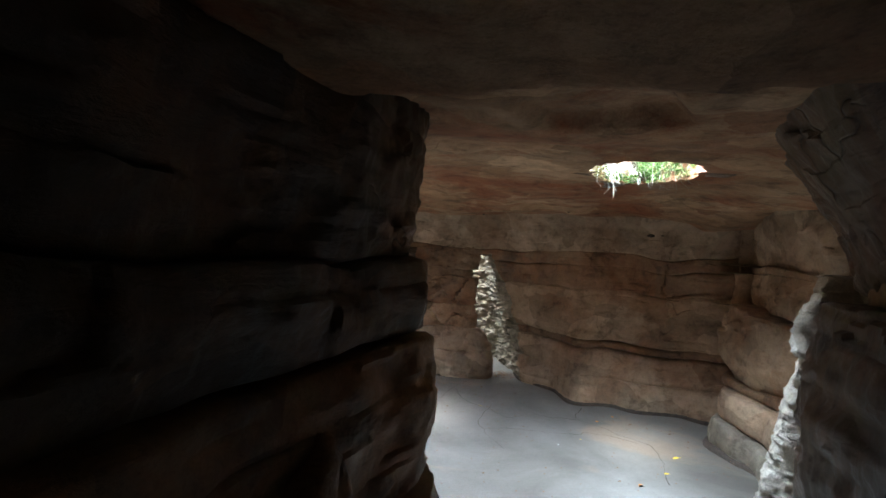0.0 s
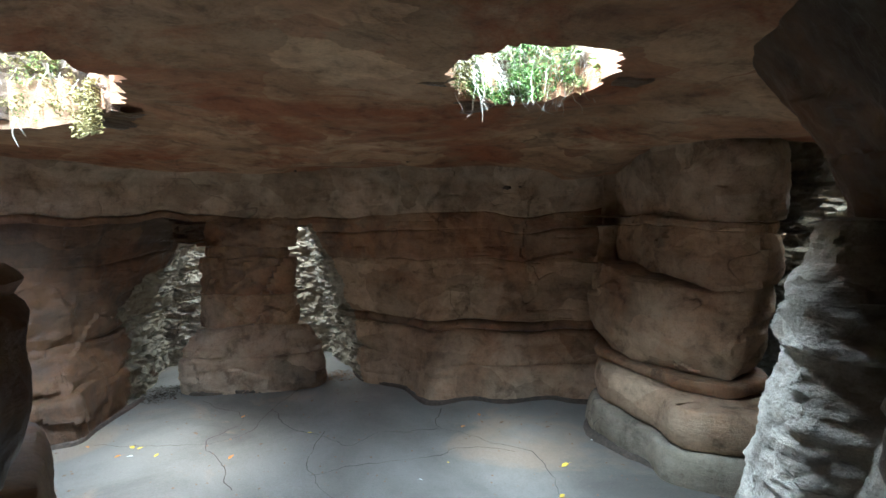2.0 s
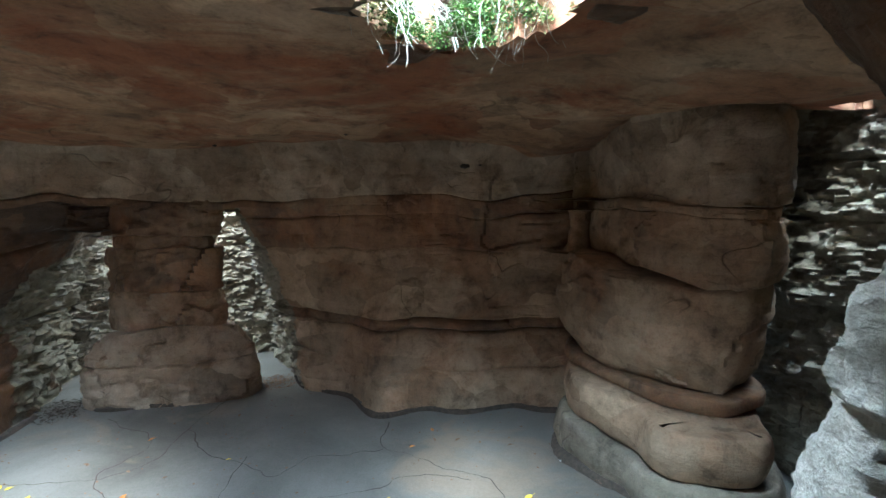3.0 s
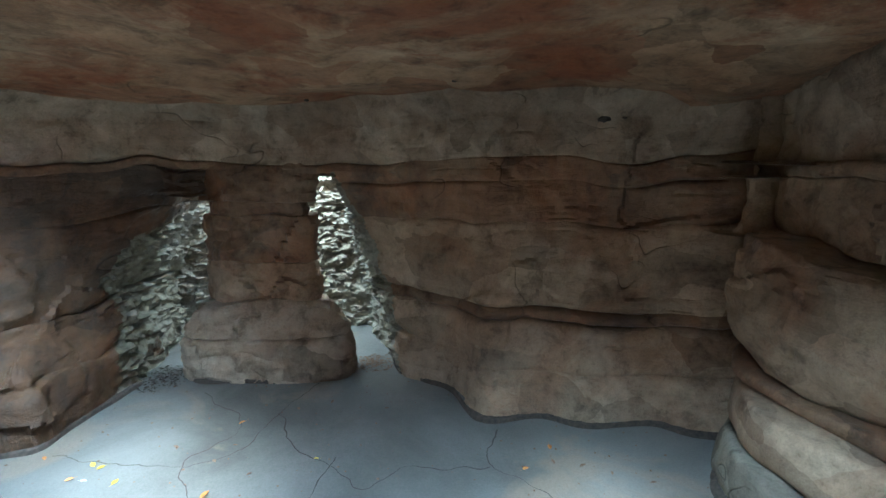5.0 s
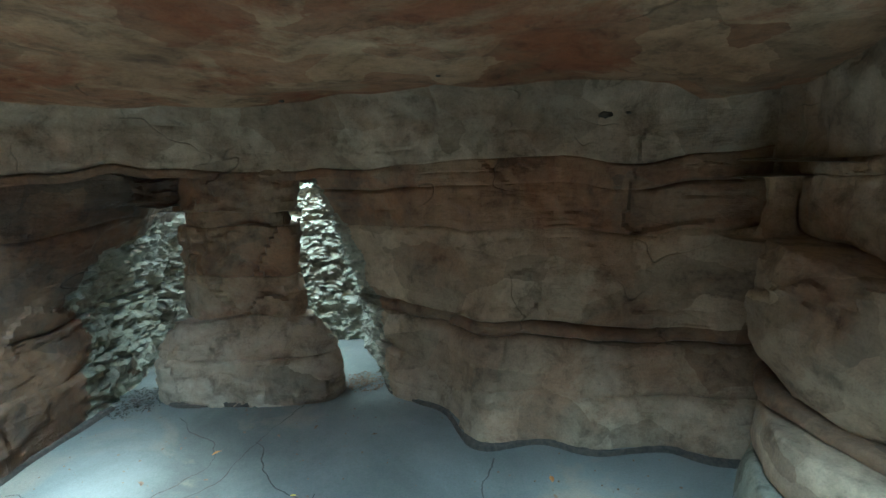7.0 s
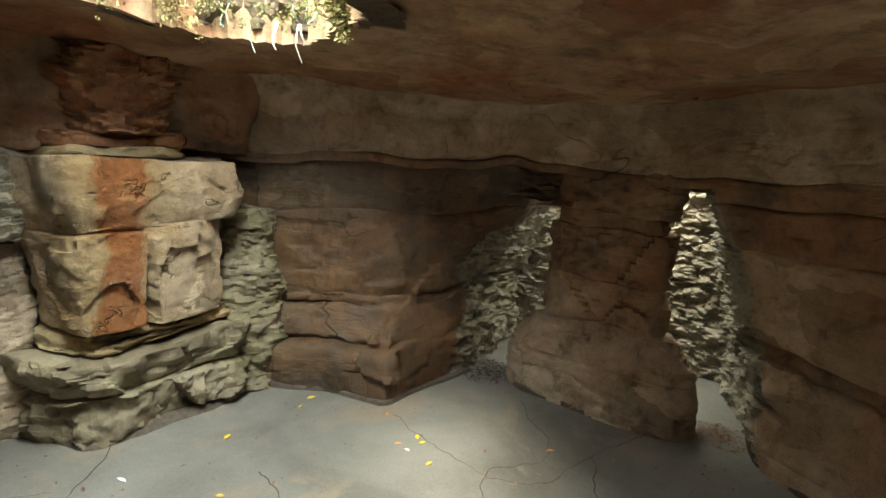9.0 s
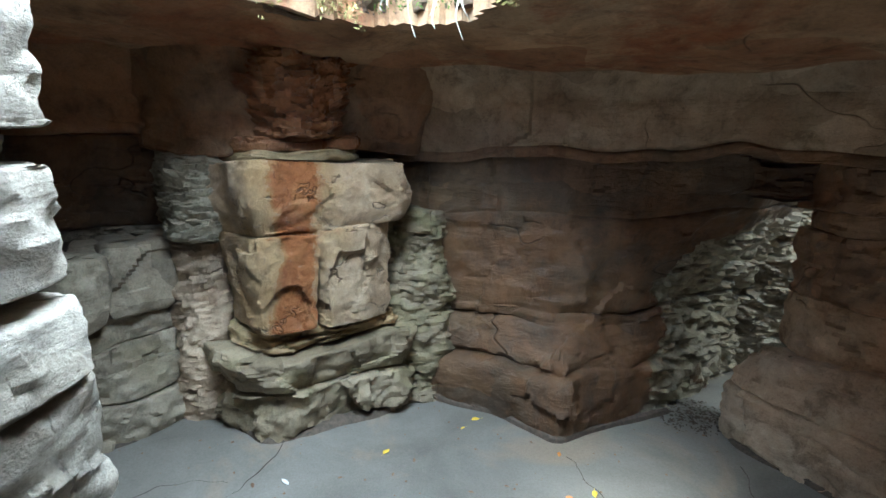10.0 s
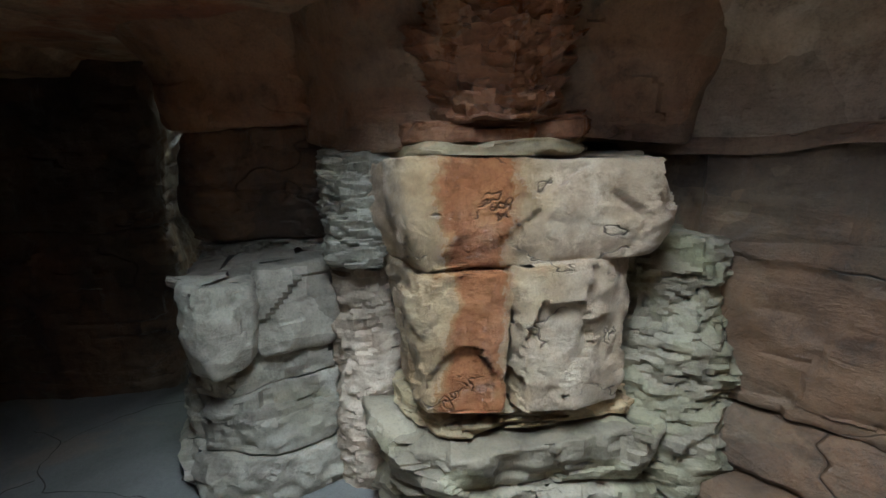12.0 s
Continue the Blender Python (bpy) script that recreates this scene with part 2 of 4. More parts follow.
CONCRETE = floor_material()
DIRT_AND_PIT_SHADE = simple_material("dark_damp_dirt_and_pit_shade", (0.05, 0.04, 0.03), (0.12, 0.09, 0.065), 45, 0.9)
MOSS = simple_material("bright_green_moss", (0.05, 0.10, 0.012), (0.12, 0.19, 0.03), 25, 0.9)
MOSS_OLD = simple_material("yellowish_dry_moss", (0.18, 0.145, 0.04), (0.30, 0.26, 0.10), 25, 0.9)
ROOT = simple_material("pale_dry_roots", (0.30, 0.27, 0.20), (0.46, 0.43, 0.36), 20, 0.8)
LEAF_YELLOW = simple_material("yellow_leaf", (0.62, 0.42, 0.03), (0.75, 0.58, 0.08), 60, 0.6)
LEAF_ORANGE = simple_material("orange_leaf", (0.55, 0.19, 0.03), (0.66, 0.31, 0.07), 60, 0.6)
LEAF_BROWN = simple_material("brown_leaf", (0.14, 0.08, 0.045), (0.26, 0.16, 0.09), 60, 0.75)
LEAF_WHITE = simple_material("bleached_leaf", (0.60, 0.60, 0.58), (0.75, 0.75, 0.74), 60, 0.6)


# ---- shape helpers ----
def lattice(ix, iy, iz, seed):
    h = (ix * 374761393 + iy * 668265263 + iz * 2147483647 + seed * 974711) & 0xFFFFFFFF
    h = ((h ^ (h >> 13)) * 1274126177) & 0xFFFFFFFF
    h = ((h ^ (h >> 16)) * 2246822519) & 0xFFFFFFFF
    return ((h ^ (h >> 15)) & 0xFFFF) / 32767.5 - 1.0


def lumps(pts, size, seed=0):
    """Smooth value noise, -1 to 1, over points of an (n, 3) array."""
    q = np.asarray(pts, float) / size + 100.0
    i = np.floor(q).astype(np.int64)
    f = q - i
    f = f * f * (3 - 2 * f)
    out = 0
    for a in (0, 1):
        for b in (0, 1):
            for c in (0, 1):
                w = (f[:, 0] if a else 1 - f[:, 0]) * (f[:, 1] if b else 1 - f[:, 1]) * (f[:, 2] if c else 1 - f[:, 2])
                out = out + w * lattice(i[:, 0] + a, i[:, 1] + b, i[:, 2] + c, seed)
    return out


def fbm(pts, size, octaves=4, seed=0, gain=0.5):
    out, amp = 0, 1.0
    for k in range(octaves):
        out = out + amp * lumps(pts, size / 2.03**k, seed + 17 * k)
        amp *= gain
    return out


def ridged(pts, size, octaves=3, seed=0):
    """Facets with sharp creases, as chipped rock has."""
    out, amp = 0, 1.0
    for k in range(octaves):
        out = out + amp * (1 - 2 * np.abs(lumps(pts, size / 2.1**k, seed + 29 * k)))
        amp *= 0.5
    return out


def facets(pts, size, seed=0):
    """Flat chips with broken edges: every cell of a jittered lattice has a height and a tilt of its own."""
    q = np.asarray(pts, float) / size + 100.0
    i = np.floor(q - 0.5).astype(np.int64)
    best, out = np.full(len(q), 1e9), np.zeros(len(q))
    for a in (0, 1):
        for b in (0, 1):
            for c in (0, 1):
                x, y, z = i[:, 0] + a, i[:, 1] + b, i[:, 2] + c
                h = [lattice(x, y, z, seed + k) for k in range(5)]
                dx, dy, dz = q[:, 0] - x - 0.5 - 0.4 * h[0], q[:, 1] - y - 0.5 - 0.4 * h[1], q[:, 2] - z - 0.5 - 0.4 * h[2]
                d = dx * dx + dy * dy + dz * dz
                near = d < best
                best = np.where(near, d, best)
                out = np.where(near, 0.55 * h[3] + 0.9 * (h[4] * dx + h[3] * dy - h[1] * dz), out)
    return out


def spline(points, step, closed=False):
    """A smooth line through points at about even steps."""
    p = [np.array(q, float) for q in points]
    n = len(p)
    out = []
    for i in range(n if closed else n - 1):
        if closed:
            a, b, c, d = p[i - 1], p[i], p[(i + 1) % n], p[(i + 2) % n]
        else:
            a, b, c, d = p[max(i - 1, 0)], p[i], p[i + 1], p[min(i + 2, n - 1)]
        k = max(2, int(np.linalg.norm(c - b) / step))
        for j in range(k):
            t = j / k
            out.append(0.5 * (2 * b + (c - a) * t + (2 * a - 5 * b + 4 * c - d) * t * t + (3 * b - a - 3 * c + d) * t**3))
    if not closed:
        out.append(p[-1])
    return np.array(out)


def mesh_object(name, verts, faces, mat, parent=None, label="", smooth=True):
    me = bpy.data.meshes.new(name)
    me.from_pydata([tuple(v) for v in verts], [], [tuple(int(i) for i in f) for f in faces])
    if smooth:
        me.polygons.foreach_set("use_smooth", [True] * len(me.polygons))
    me.materials.append(mat)
    me.update()
    if smooth:
        me.set_sharp_from_angle(angle=radians(34))
    ob = new(name, me)
    if parent is not None:
        ob.parent = parent
    if label:
        ob["label"] = label
    return ob


def part(name, bm, mat, parent, label=""):
    me = bpy.data.meshes.new(name)
    bm.to_mesh(me)
    bm.free()
    me.materials.append(mat)
    ob = new(name, me)
    ob.parent = parent
    if label:
        ob["label"] = label
    return ob


def thing(name, label, category, group="", kind="", at=(0, 0, 0)):
    e = new(name)
    e.location = at
    e.empty_display_size = 0.1
    return tagged(e, label, category, group, kind)


def bed(name, parent, plan, z0, z1, mat, out=0.0, closed=False, bulge=0.05, rim=0.05, depth=0.16, lean=None,
        wave=0.03, chip=0.017, size=0.35, grain=0.05, step=0.024, tilt=0.0, seed=0, label="", sag=0.0, grooves=0.022, edge=None, facet=(0.26, 1.6), rugged=0.0):
    """One bed of rock: a slab whose face follows plan (rock on the left hand of its direction), from z0 to z1, with rounded
    upper and lower edges that run back into the joint. out: how far it stands proud. tilt: rise per metre along it."""
    line = spline([q[:2] for q in plan], step, closed)
    if closed:
        t = np.roll(line, -1, 0) - np.roll(line, 1, 0)
    else:
        t = np.gradient(line, axis=0)
    t /= np.linalg.norm(t, axis=1)[:, None] + 1e-9
    nrm = np.stack([t[:, 1], -t[:, 0]], 1)
    run = np.r_[0, np.cumsum(np.linalg.norm(np.diff(line, axis=0), axis=1))]
    p3 = np.c_[line, np.zeros(len(line))]
    edge = wave if edge is None else edge
    edge0 = z0 + tilt * (run - run.mean()) + edge * fbm(p3 + (0, 0, z0 * 3), 0.55, 3, 71)
    edge1 = z1 + tilt * (run - run.mean()) + edge * fbm(p3 + (0, 0, z1 * 3), 0.55, 3, 71)
    if z0 <= 0.001:
        edge0 = np.full(len(line), -0.06)
    h = z1 - z0
    rows = max(6, int(h / (0.7 * step)))
    r = min(0.7 * rim, 0.45 * h) * np.clip(0.7 + 0.8 * fbm(p3 + (0, 0, z0 * 7), 0.3, 2, seed + 40), 0.12, 1.5)
    r = np.minimum(r, 0.48 * h)
    r2 = np.minimum(0.5 * r + 0.006, 0.45 * h)
    bulge = 0.6 * bulge
    full = np.ones(len(line))
    prof = [(0 * full, -depth * full)]
    for a in np.linspace(0, math.pi / 2, 6):
        prof.append((r * (1 - math.cos(a)), -r * (1 - math.sin(a))))
    for k in np.linspace(0, 1, rows)[1:-1]:
        prof.append((r + (h - r - r2) * k, 0 * full))
    for a in np.linspace(math.pi / 2, 0, 6):
        prof.append((h - r2 * (1 - math.cos(a)), -r2 * (1 - math.sin(a))))
    prof.append((h * full, -depth * full))
    verts = []
    for v, o in prof:
        k = v / h
        z = edge0 + (edge1 - edge0) * k
        swell = bulge * (np.sin(np.pi * np.clip(k, 0, 1)) - 0.4) - sag * (1 - k)
        off = out + o + swell + (lean(z) if lean else 0.0)
        verts.append(np.c_[line + nrm * np.reshape(off, (-1, 1)), z])
    g = np.array(verts)
    m, n = g.shape[:2]
    flat = g.reshape(-1, 3)
    push = wave * fbm(flat, size, 3, seed + 3) + chip * facets(flat * (1, 1, facet[1]), facet[0], seed + 5) + 0.4 * chip * facets(flat * (1, 1, facet[1]), 0.4 * facet[0], seed + 6) + 0.4 * chip * fbm(flat, grain, 3, seed + 9)
    level = (flat[:, 2] + 0.03 * fbm(flat, 0.4, 2, 77)) / 0.085
    groove = np.exp(-(((level - np.round(level)) * 0.085 / 0.009) ** 2)) * np.clip(fbm(flat * (1, 1, 4), 0.5, 2, 78) + 0.1, 0, 1)
    push = push - grooves * groove
    if rugged:
        push = push + rugged * (facets(flat * (1, 1, 2.2), 0.13, seed + 13) + 0.8 * facets(flat * (1, 1, 2.0), 0.05, seed + 15))
    face = np.tile(nrm, (m, 1))
    flat[:, :2] += face * push[:, None]
    flat[:, 2] += 0.3 * push * (1 if z0 > 0.001 else 0)
    faces = []
    wrap = n if closed else n - 1
    for i in range(m - 1):
        a = i * n
        for j in range(wrap):
            b = (j + 1) % n
            faces.append((a + j, a + b, a + n + b, a + n + j))
    if closed:
        faces.append([(m - 1) * n + j for j in range(n)])
        faces.append([j for j in range(n)][::-1])
    return mesh_object(name, flat, faces, mat, parent, label)


def shell(name, plan, z0, z1, mat, parent, back=0.14, closed=False, thick=0.25):
    """The rough core of a wall, seen only in the joints between beds."""
    line = spline([q[:2] for q in plan], 0.08, closed)
    t = np.gradient(line, axis=0)
    t /= np.linalg.norm(t, axis=1)[:, None] + 1e-9
    nrm = np.stack([t[:, 1], -t[:, 0]], 1)
    zs = np.linspace(z0, z1, 24)
    n = len(line)
    verts = [(x, y, z) for off in (back, back + thick) for z in zs for x, y in (line - nrm * off)]
    m = len(zs)
    faces = []
    for s in (0, 1):
        for i in range(m - 1):
            for j in range(n - 1):
                a = s * m * n + i * n + j
                q = (a, a + 1, a + n + 1, a + n)
                faces.append(q if s == 0 else q[::-1])
    for j in range(n - 1):
        a, b = (m - 1) * n + j, (2 * m - 1) * n + j
        faces.append((a, a + 1, b + 1, b))
        faces.append((j + 1, j, m * n + j, m * n + j + 1))
    for j, flip in ((0, 1), (n - 1, 0)):
        for i in range(m - 1):
            q = (i * n + j, (i + 1) * n + j, m * n + (i + 1) * n + j, m * n + i * n + j)
            faces.append(q if flip else q[::-1])
    v = np.array(verts)
    v[:, :2] += 0.02 * np.stack([lumps(v, 0.2, 3), lumps(v, 0.2, 8)], 1)
    return mesh_object(name, v, faces, mat, parent)


def between(points, counts):
    """A smooth line through points, with a given count of steps in each stretch."""
    p = [np.array(q, float) for q in points]
    out = []
    for i, k in enumerate(counts):
        a, b, c, d = p[max(i - 1, 0)], p[i], p[i + 1], p[min(i + 2, len(p) - 1)]
        for t in np.arange(k) / k:
            out.append(0.5 * (2 * b + (c - a) * t + (2 * a - 5 * b + 4 * c - d) * t * t + (3 * b - a - 3 * c + d) * t**3))
    out.append(p[-1])
    return np.array(out)


def rock_face(parent, levels, joints, mats, lean=None, rough=None, rough_mat=None, step=0.022, wave=0.04, chip=0.022, edge=0.055, back=0.18, size=0.5, seed=200):
    """A wall of continuous rock, cut by thin bedding joints into layers. levels: (z, plan) from the floor up, rock on the left hand;
    joints: (z, depth, width, step by which the rock above stands back). rough: which points are broken, rugged rock."""
    far = [max(math.dist(pl[i], pl[i + 1]) for _, pl in levels) for i in range(len(levels[0][1]) - 1)]
    counts = [max(2, int(d / step)) for d in far]
    lines = np.array([between(pl, counts) for _, pl in levels])
    keys = np.array([z for z, _ in levels])
    cuts = [keys[0]] + [j[0] for j in joints] + [keys[-1]]
    for k, (lo, hi) in enumerate(zip(cuts[:-1], cuts[1:])):
        zs = np.linspace(lo, hi, max(5, int((hi - lo) / (0.75 * step))))
        near = [lo + 0.004, lo + 0.009, hi - 0.004, hi - 0.009] if hi - lo > 0.04 else []
        zs = np.array(sorted(set(zs) | set(near)))
        rows = []
        for z in zs:
            i = min(np.searchsorted(keys, z, side="right") - 1, len(keys) - 2)
            f = (z - keys[i]) / (keys[i + 1] - keys[i])
            rows.append(lines[i] * (1 - f) + lines[i + 1] * f)
        g = np.array(rows)
        m, n = g.shape[:2]
        t = np.gradient(g, axis=1)
        t /= np.linalg.norm(t, axis=2)[:, :, None] + 1e-9
        nrm = np.stack([t[:, :, 1], -t[:, :, 0]], 2).reshape(-1, 2)
        flat = np.c_[g.reshape(-1, 2), np.repeat(zs, n)]
        base = flat[:, 2].copy()
        sway = edge * fbm(flat * (1, 1, 0.35), 0.7, 3, 271)
        flat[:, 2] += sway * np.clip(base / 0.2, 0, 1) * np.clip((2.02 - base) / 0.2, 0, 1)
        push = wave * fbm(flat, size, 3, seed) + chip * facets(flat * (1, 1, 0.8), 0.42, seed + 5) + 0.45 * chip * facets(flat * (1, 1, 1.3), 0.17, seed + 6) + 0.3 * chip * fbm(flat, 0.06, 3, seed + 9)
        for q, (zj, depth, width, setback) in enumerate(joints):
            d = base - zj
            some = np.clip(0.55 + 0.9 * fbm(flat * (1, 1, 0.1), 0.6, 2, seed + 31 * q), 0.12, 1.3)
            push -= depth * some * np.exp(-np.abs(d / width) ** 1.3) + setback * some * (0.5 + 0.5 * np.tanh(d / 0.008))
        level = (flat[:, 2] + 0.03 * fbm(flat, 0.5, 2, 77)) / 0.075
        thin = np.exp(-(((level - np.round(level)) * 0.075 / 0.006) ** 2)) * np.clip(fbm(flat * (1, 1, 5), 0.45, 2, 78) - 0.15, 0, 1)
        push -= 0.02 * thin
        if lean:
            push += lean(base)
        broken = rough(flat) if rough else np.zeros(len(flat))
        push += broken * 0.034 * (facets(flat * (1, 1, 2.4), 0.13, seed + 13) + 0.8 * facets(flat * (1, 1, 2.2), 0.05, seed + 15))
        flat[:, :2] += nrm * push[:, None]
        first, last = flat[:n].copy(), flat[-n:].copy()
        first[:, :2] -= nrm[:n] * back
        last[:, :2] -= nrm[-n:] * back
        verts = np.r_[first, flat, last]
        faces = [(i * n + j, i * n + j + 1, (i + 1) * n + j + 1, (i + 1) * n + j) for i in range(m + 1) for j in range(n - 1)]
        ob = mesh_object("rock_layer", verts, faces, mats[k], parent)
        if rough_mat:
            ob.data.materials.append(rough_mat)
            full = np.r_[np.zeros(n), broken, np.zeros(n)]
            for face in ob.data.polygons:
                if full[face.vertices[0]] > 0.5:
                    face.material_index = 1


def inside(px, py, poly):
    out = np.zeros(len(px), bool)
    n = len(poly)
    for i in range(n):
        (x1, y1), (x2, y2) = poly[i], poly[(i + 1) % n]
        cross = ((y1 > py) != (y2 > py)) & (px < (x2 - x1) * (py - y1) / (y2 - y1 + 1e-12) + x1)
        out ^= cross
    return out


# ---- floor ----
def floor_height(p):
    return 0.012 * fbm(p, 0.9, 3, 4) - 0.004


def cave_floor():
    xs, ys = np.arange(-6.0, 4.61, 0.05), np.arange(-2.2, 7.41, 0.05)
    gx, gy = np.meshgrid(xs, ys)
    p = np.c_[gx.ravel(), gy.ravel(), np.zeros(gx.size)]
    p[:, 2] = floor_height(p)
    n, m = len(xs), len(ys)
    faces = [(i * n + j, i * n + j + 1, (i + 1) * n + j + 1, (i + 1) * n + j) for i in range(m - 1) for j in range(n - 1)]
    ob = mesh_object("floor", p, faces, CONCRETE)
    return tagged(ob, "worn grey concrete cave floor with fine cracks", "floor", kind="structure")


floor = cave_floor()

# ---- ceiling ----
HOLE_FRONT = [(0.80, 2.78), (0.87, 2.60), (1.03, 2.53), (1.22, 2.53), (1.34, 2.66), (1.39, 2.90), (1.32, 3.14), (1.14, 3.22), (0.94, 3.12), (0.83, 2.96)]
HOLE_LEFT = [(-0.42, 2.92), (-0.36, 3.30), (-0.48, 3.75), (-0.74, 4.12), (-1.06, 4.22), (-1.36, 4.04), (-1.46, 3.64), (-1.30, 3.20), (-0.96, 2.96), (-0.64, 2.84)]
ROOF_BACK = 5.95


def ceiling_height(p):
    x, y = p[:, 0], p[:, 1]
    z = 1.95 + 0.035 * fbm(p, 0.9, 3, 21) + 0.012 * ridged(p, 0.5, 3, 33)
    z = z - 0.10 * np.clip((1.24 - y - 0.28 * x) / 0.06, 0, 1)
    u = (x - 0.48) * 0.85 - (y - 1.68) * 0.53
    v = (x - 0.48) * 0.53 + (y - 1.68) * 0.85
    z = z + 0.06 * np.clip((0.28 - np.abs(u)) / 0.05, 0, 1) * np.clip((0.21 - np.abs(v)) / 0.05, 0, 1)
    z = z - 0.10 * np.clip((y - 3.3) / 1.6, 0, 1) ** 1.5
    z = z - 0.10 * np.clip((x - 1.6) / 0.8, 0, 1) - 0.06 * np.clip((-1.5 - x) / 0.8, 0, 1)
    return z


def cave_ceiling():
    step = 0.03
    xs, ys = np.arange(-6.0, 3.6, step), np.arange(-2.2, ROOF_BACK, step)
    gx, gy = np.meshgrid(xs, ys)
    p = np.c_[gx.ravel(), gy.ravel(), np.zeros(gx.size)]
    wob = np.stack([fbm(p, 0.22, 3, 51), fbm(p, 0.22, 3, 52)], 1) * 0.05
    ax, ay = p[:, 0] + wob[:, 0], p[:, 1] + wob[:, 1]
    p[:, 2] = ceiling_height(p)
    cut = inside(ax, ay, HOLE_FRONT) | inside(ax, ay, HOLE_LEFT)
    cut |= (ax > 2.86) & (ay > 2.55) & (ay < 2.98)
    cut |= (ax < -4.05) & (ay > 2.0) & (ay < 3.2)
    n, m = len(xs), len(ys)
    top = p.copy()
    top[:, 2] = 2.17 + 0.04 * fbm(p, 0.6, 3, 61)
    verts = np.r_[p, top]
    N = len(p)
    solid = {}
    cells = []
    keep = ~cut
    for i in range(m - 1):
        for j in range(n - 1):
            a = i * n + j
            if keep[a] and keep[a + 1] and keep[a + n] and keep[a + n + 1]:
                cells.append((i, j))
                solid[(i, j)] = True
    faces = []
    for i, j in cells:
        a = i * n + j
        faces.append((a, a + n, a + n + 1, a + 1))
        faces.append((N + a, N + a + 1, N + a + n + 1, N + a + n))
        for di, dj, u, v in ((-1, 0, a, a + 1), (0, 1, a + 1, a + n + 1), (1, 0, a + n + 1, a + n), (0, -1, a + n, a)):
            if (i + di, j + dj) not in solid:
                faces.append((u, v, N + v, N + u))
    ob = mesh_object("ceiling", verts, faces, PLASTERED)
    return tagged(ob, "low smooth reddish sandstone cave ceiling with openings", "ceiling", kind="structure")


ceiling = cave_ceiling()


def cove(z):
    return 1.5 * np.clip(z - 1.72, 0, 1) ** 1.35


# ---- back wall, from the bright slot to the boulders ----
BACK_LOW = [(0.62, 6.7), (0.72, 6.2), (0.82, 5.8), (0.86, 5.52), (1.0, 5.35), (1.16, 5.18), (1.26, 4.8), (1.6, 4.75), (1.84, 4.6), (2.18, 4.56), (2.4, 4.4), (3.0, 4.3)]
BACK_MID = [(0.55, 6.7), (0.64, 6.25), (0.70, 5.92), (0.78, 5.66), (0.98, 5.5), (1.2, 5.32), (1.42, 5.06), (1.68, 4.92), (1.95, 4.82), (2.25, 4.74), (2.55, 4.6), (3.0, 4.4)]
BACK_TOP = [(0.42, 6.7), (0.42, 6.25), (0.42, 5.92), (0.44, 5.62), (0.78, 5.5), (1.1, 5.33), (1.4, 5.14), (1.7, 5.0), (2.0, 4.88), (2.3, 4.78), (2.6, 4.62), (3.0, 4.4)]
BACK = [
    (-0.06, BACK_LOW),
    (0.27, [(0.62, 6.7), (0.72, 6.2), (0.80, 5.8), (0.87, 5.54), (1.03, 5.38), (1.2, 5.22), (1.32, 4.87), (1.62, 4.8), (1.88, 4.66), (2.2, 4.6), (2.45, 4.46), (3.0, 4.3)]),
    (0.6, BACK_MID),
    (1.2, [(0.48, 6.7), (0.50, 6.25), (0.51, 5.95), (0.54, 5.70), (0.8, 5.55), (1.1, 5.36), (1.4, 5.14), (1.7, 5.0), (2.0, 4.9), (2.3, 4.78), (2.6, 4.62), (3.0, 4.4)]),
    (1.42, BACK_TOP),
]


def broken_slot(p):
    limit = np.interp(p[:, 2], (0.0, 0.3, 0.74, 1.2, 1.45), (0.86, 0.84, 0.74, 0.54, 0.42)) + 0.04 * fbm(p, 0.18, 3, 12)
    return np.clip((limit - p[:, 0]) / 0.04 + 0.5, 0, 1)


def broken_gap(p):
    limit = np.interp(p[:, 2], (0.0, 0.4, 0.75, 1.0, 1.25, 1.4), (-0.92, -0.98, -1.0, -0.78, -0.5, -0.3)) + 0.06 * fbm(p, 0.18, 3, 13)
    return np.clip((p[:, 0] - limit) / 0.05 + 0.5, 0, 1) * np.clip((p[:, 1] - 5.2) / 0.1, 0, 1)


wall_back = thing("wall_back", "brown layered sandstone cave wall with dark bedding joints", "rock wall", kind="structure")
rock_face(wall_back, BACK, [(0.255, 0.05, 0.016, 0.03), (0.52, 0.05, 0.014, -0.01), (0.60, 0.035, 0.010, 0.0), (1.10, 0.045, 0.012, 0.012), (1.34, 0.04, 0.010, -0.015)],
          [SANDSTONE, SANDSTONE, SANDSTONE_BROWN, SANDSTONE, SANDSTONE_BROWN, SANDSTONE_BROWN], rough=broken_slot, rough_mat=ROUGH_STONE)

# ---- pillar between the two slots ----
PIL = [(-0.62, 5.76), (-0.50, 5.62), (-0.26, 5.57), (0.02, 5.53), (0.28, 5.50), (0.48, 5.55), (0.46, 5.78), (0.1, 5.96), (-0.42, 5.98)]
PIL_UP = [(-0.47, 5.99), (-0.36, 5.82), (-0.2, 5.72), (0.04, 5.67), (0.23, 5.64), (0.29, 5.72), (0.24, 5.85), (0.05, 5.98), (-0.3, 6.02)]
pillar_slots = thing("rock_pillar", "broad brown sandstone pillar standing between two bright gaps", "rock pillar", "rock pillars", at=(0, 0, 0))
bed("rock_block", pillar_slots, PIL, 0.0, 0.29, SANDSTONE_GREY, 0.02, True, 0.05, 0.08, seed=11, wave=0.03, chip=0.022, grooves=0.008)
bed("rock_block", pillar_slots, PIL, 0.285, 0.52, SANDSTONE_GREY, -0.10, True, 0.02, 0.02, seed=12, sag=-0.10, wave=0.03, chip=0.026, grooves=0.008)
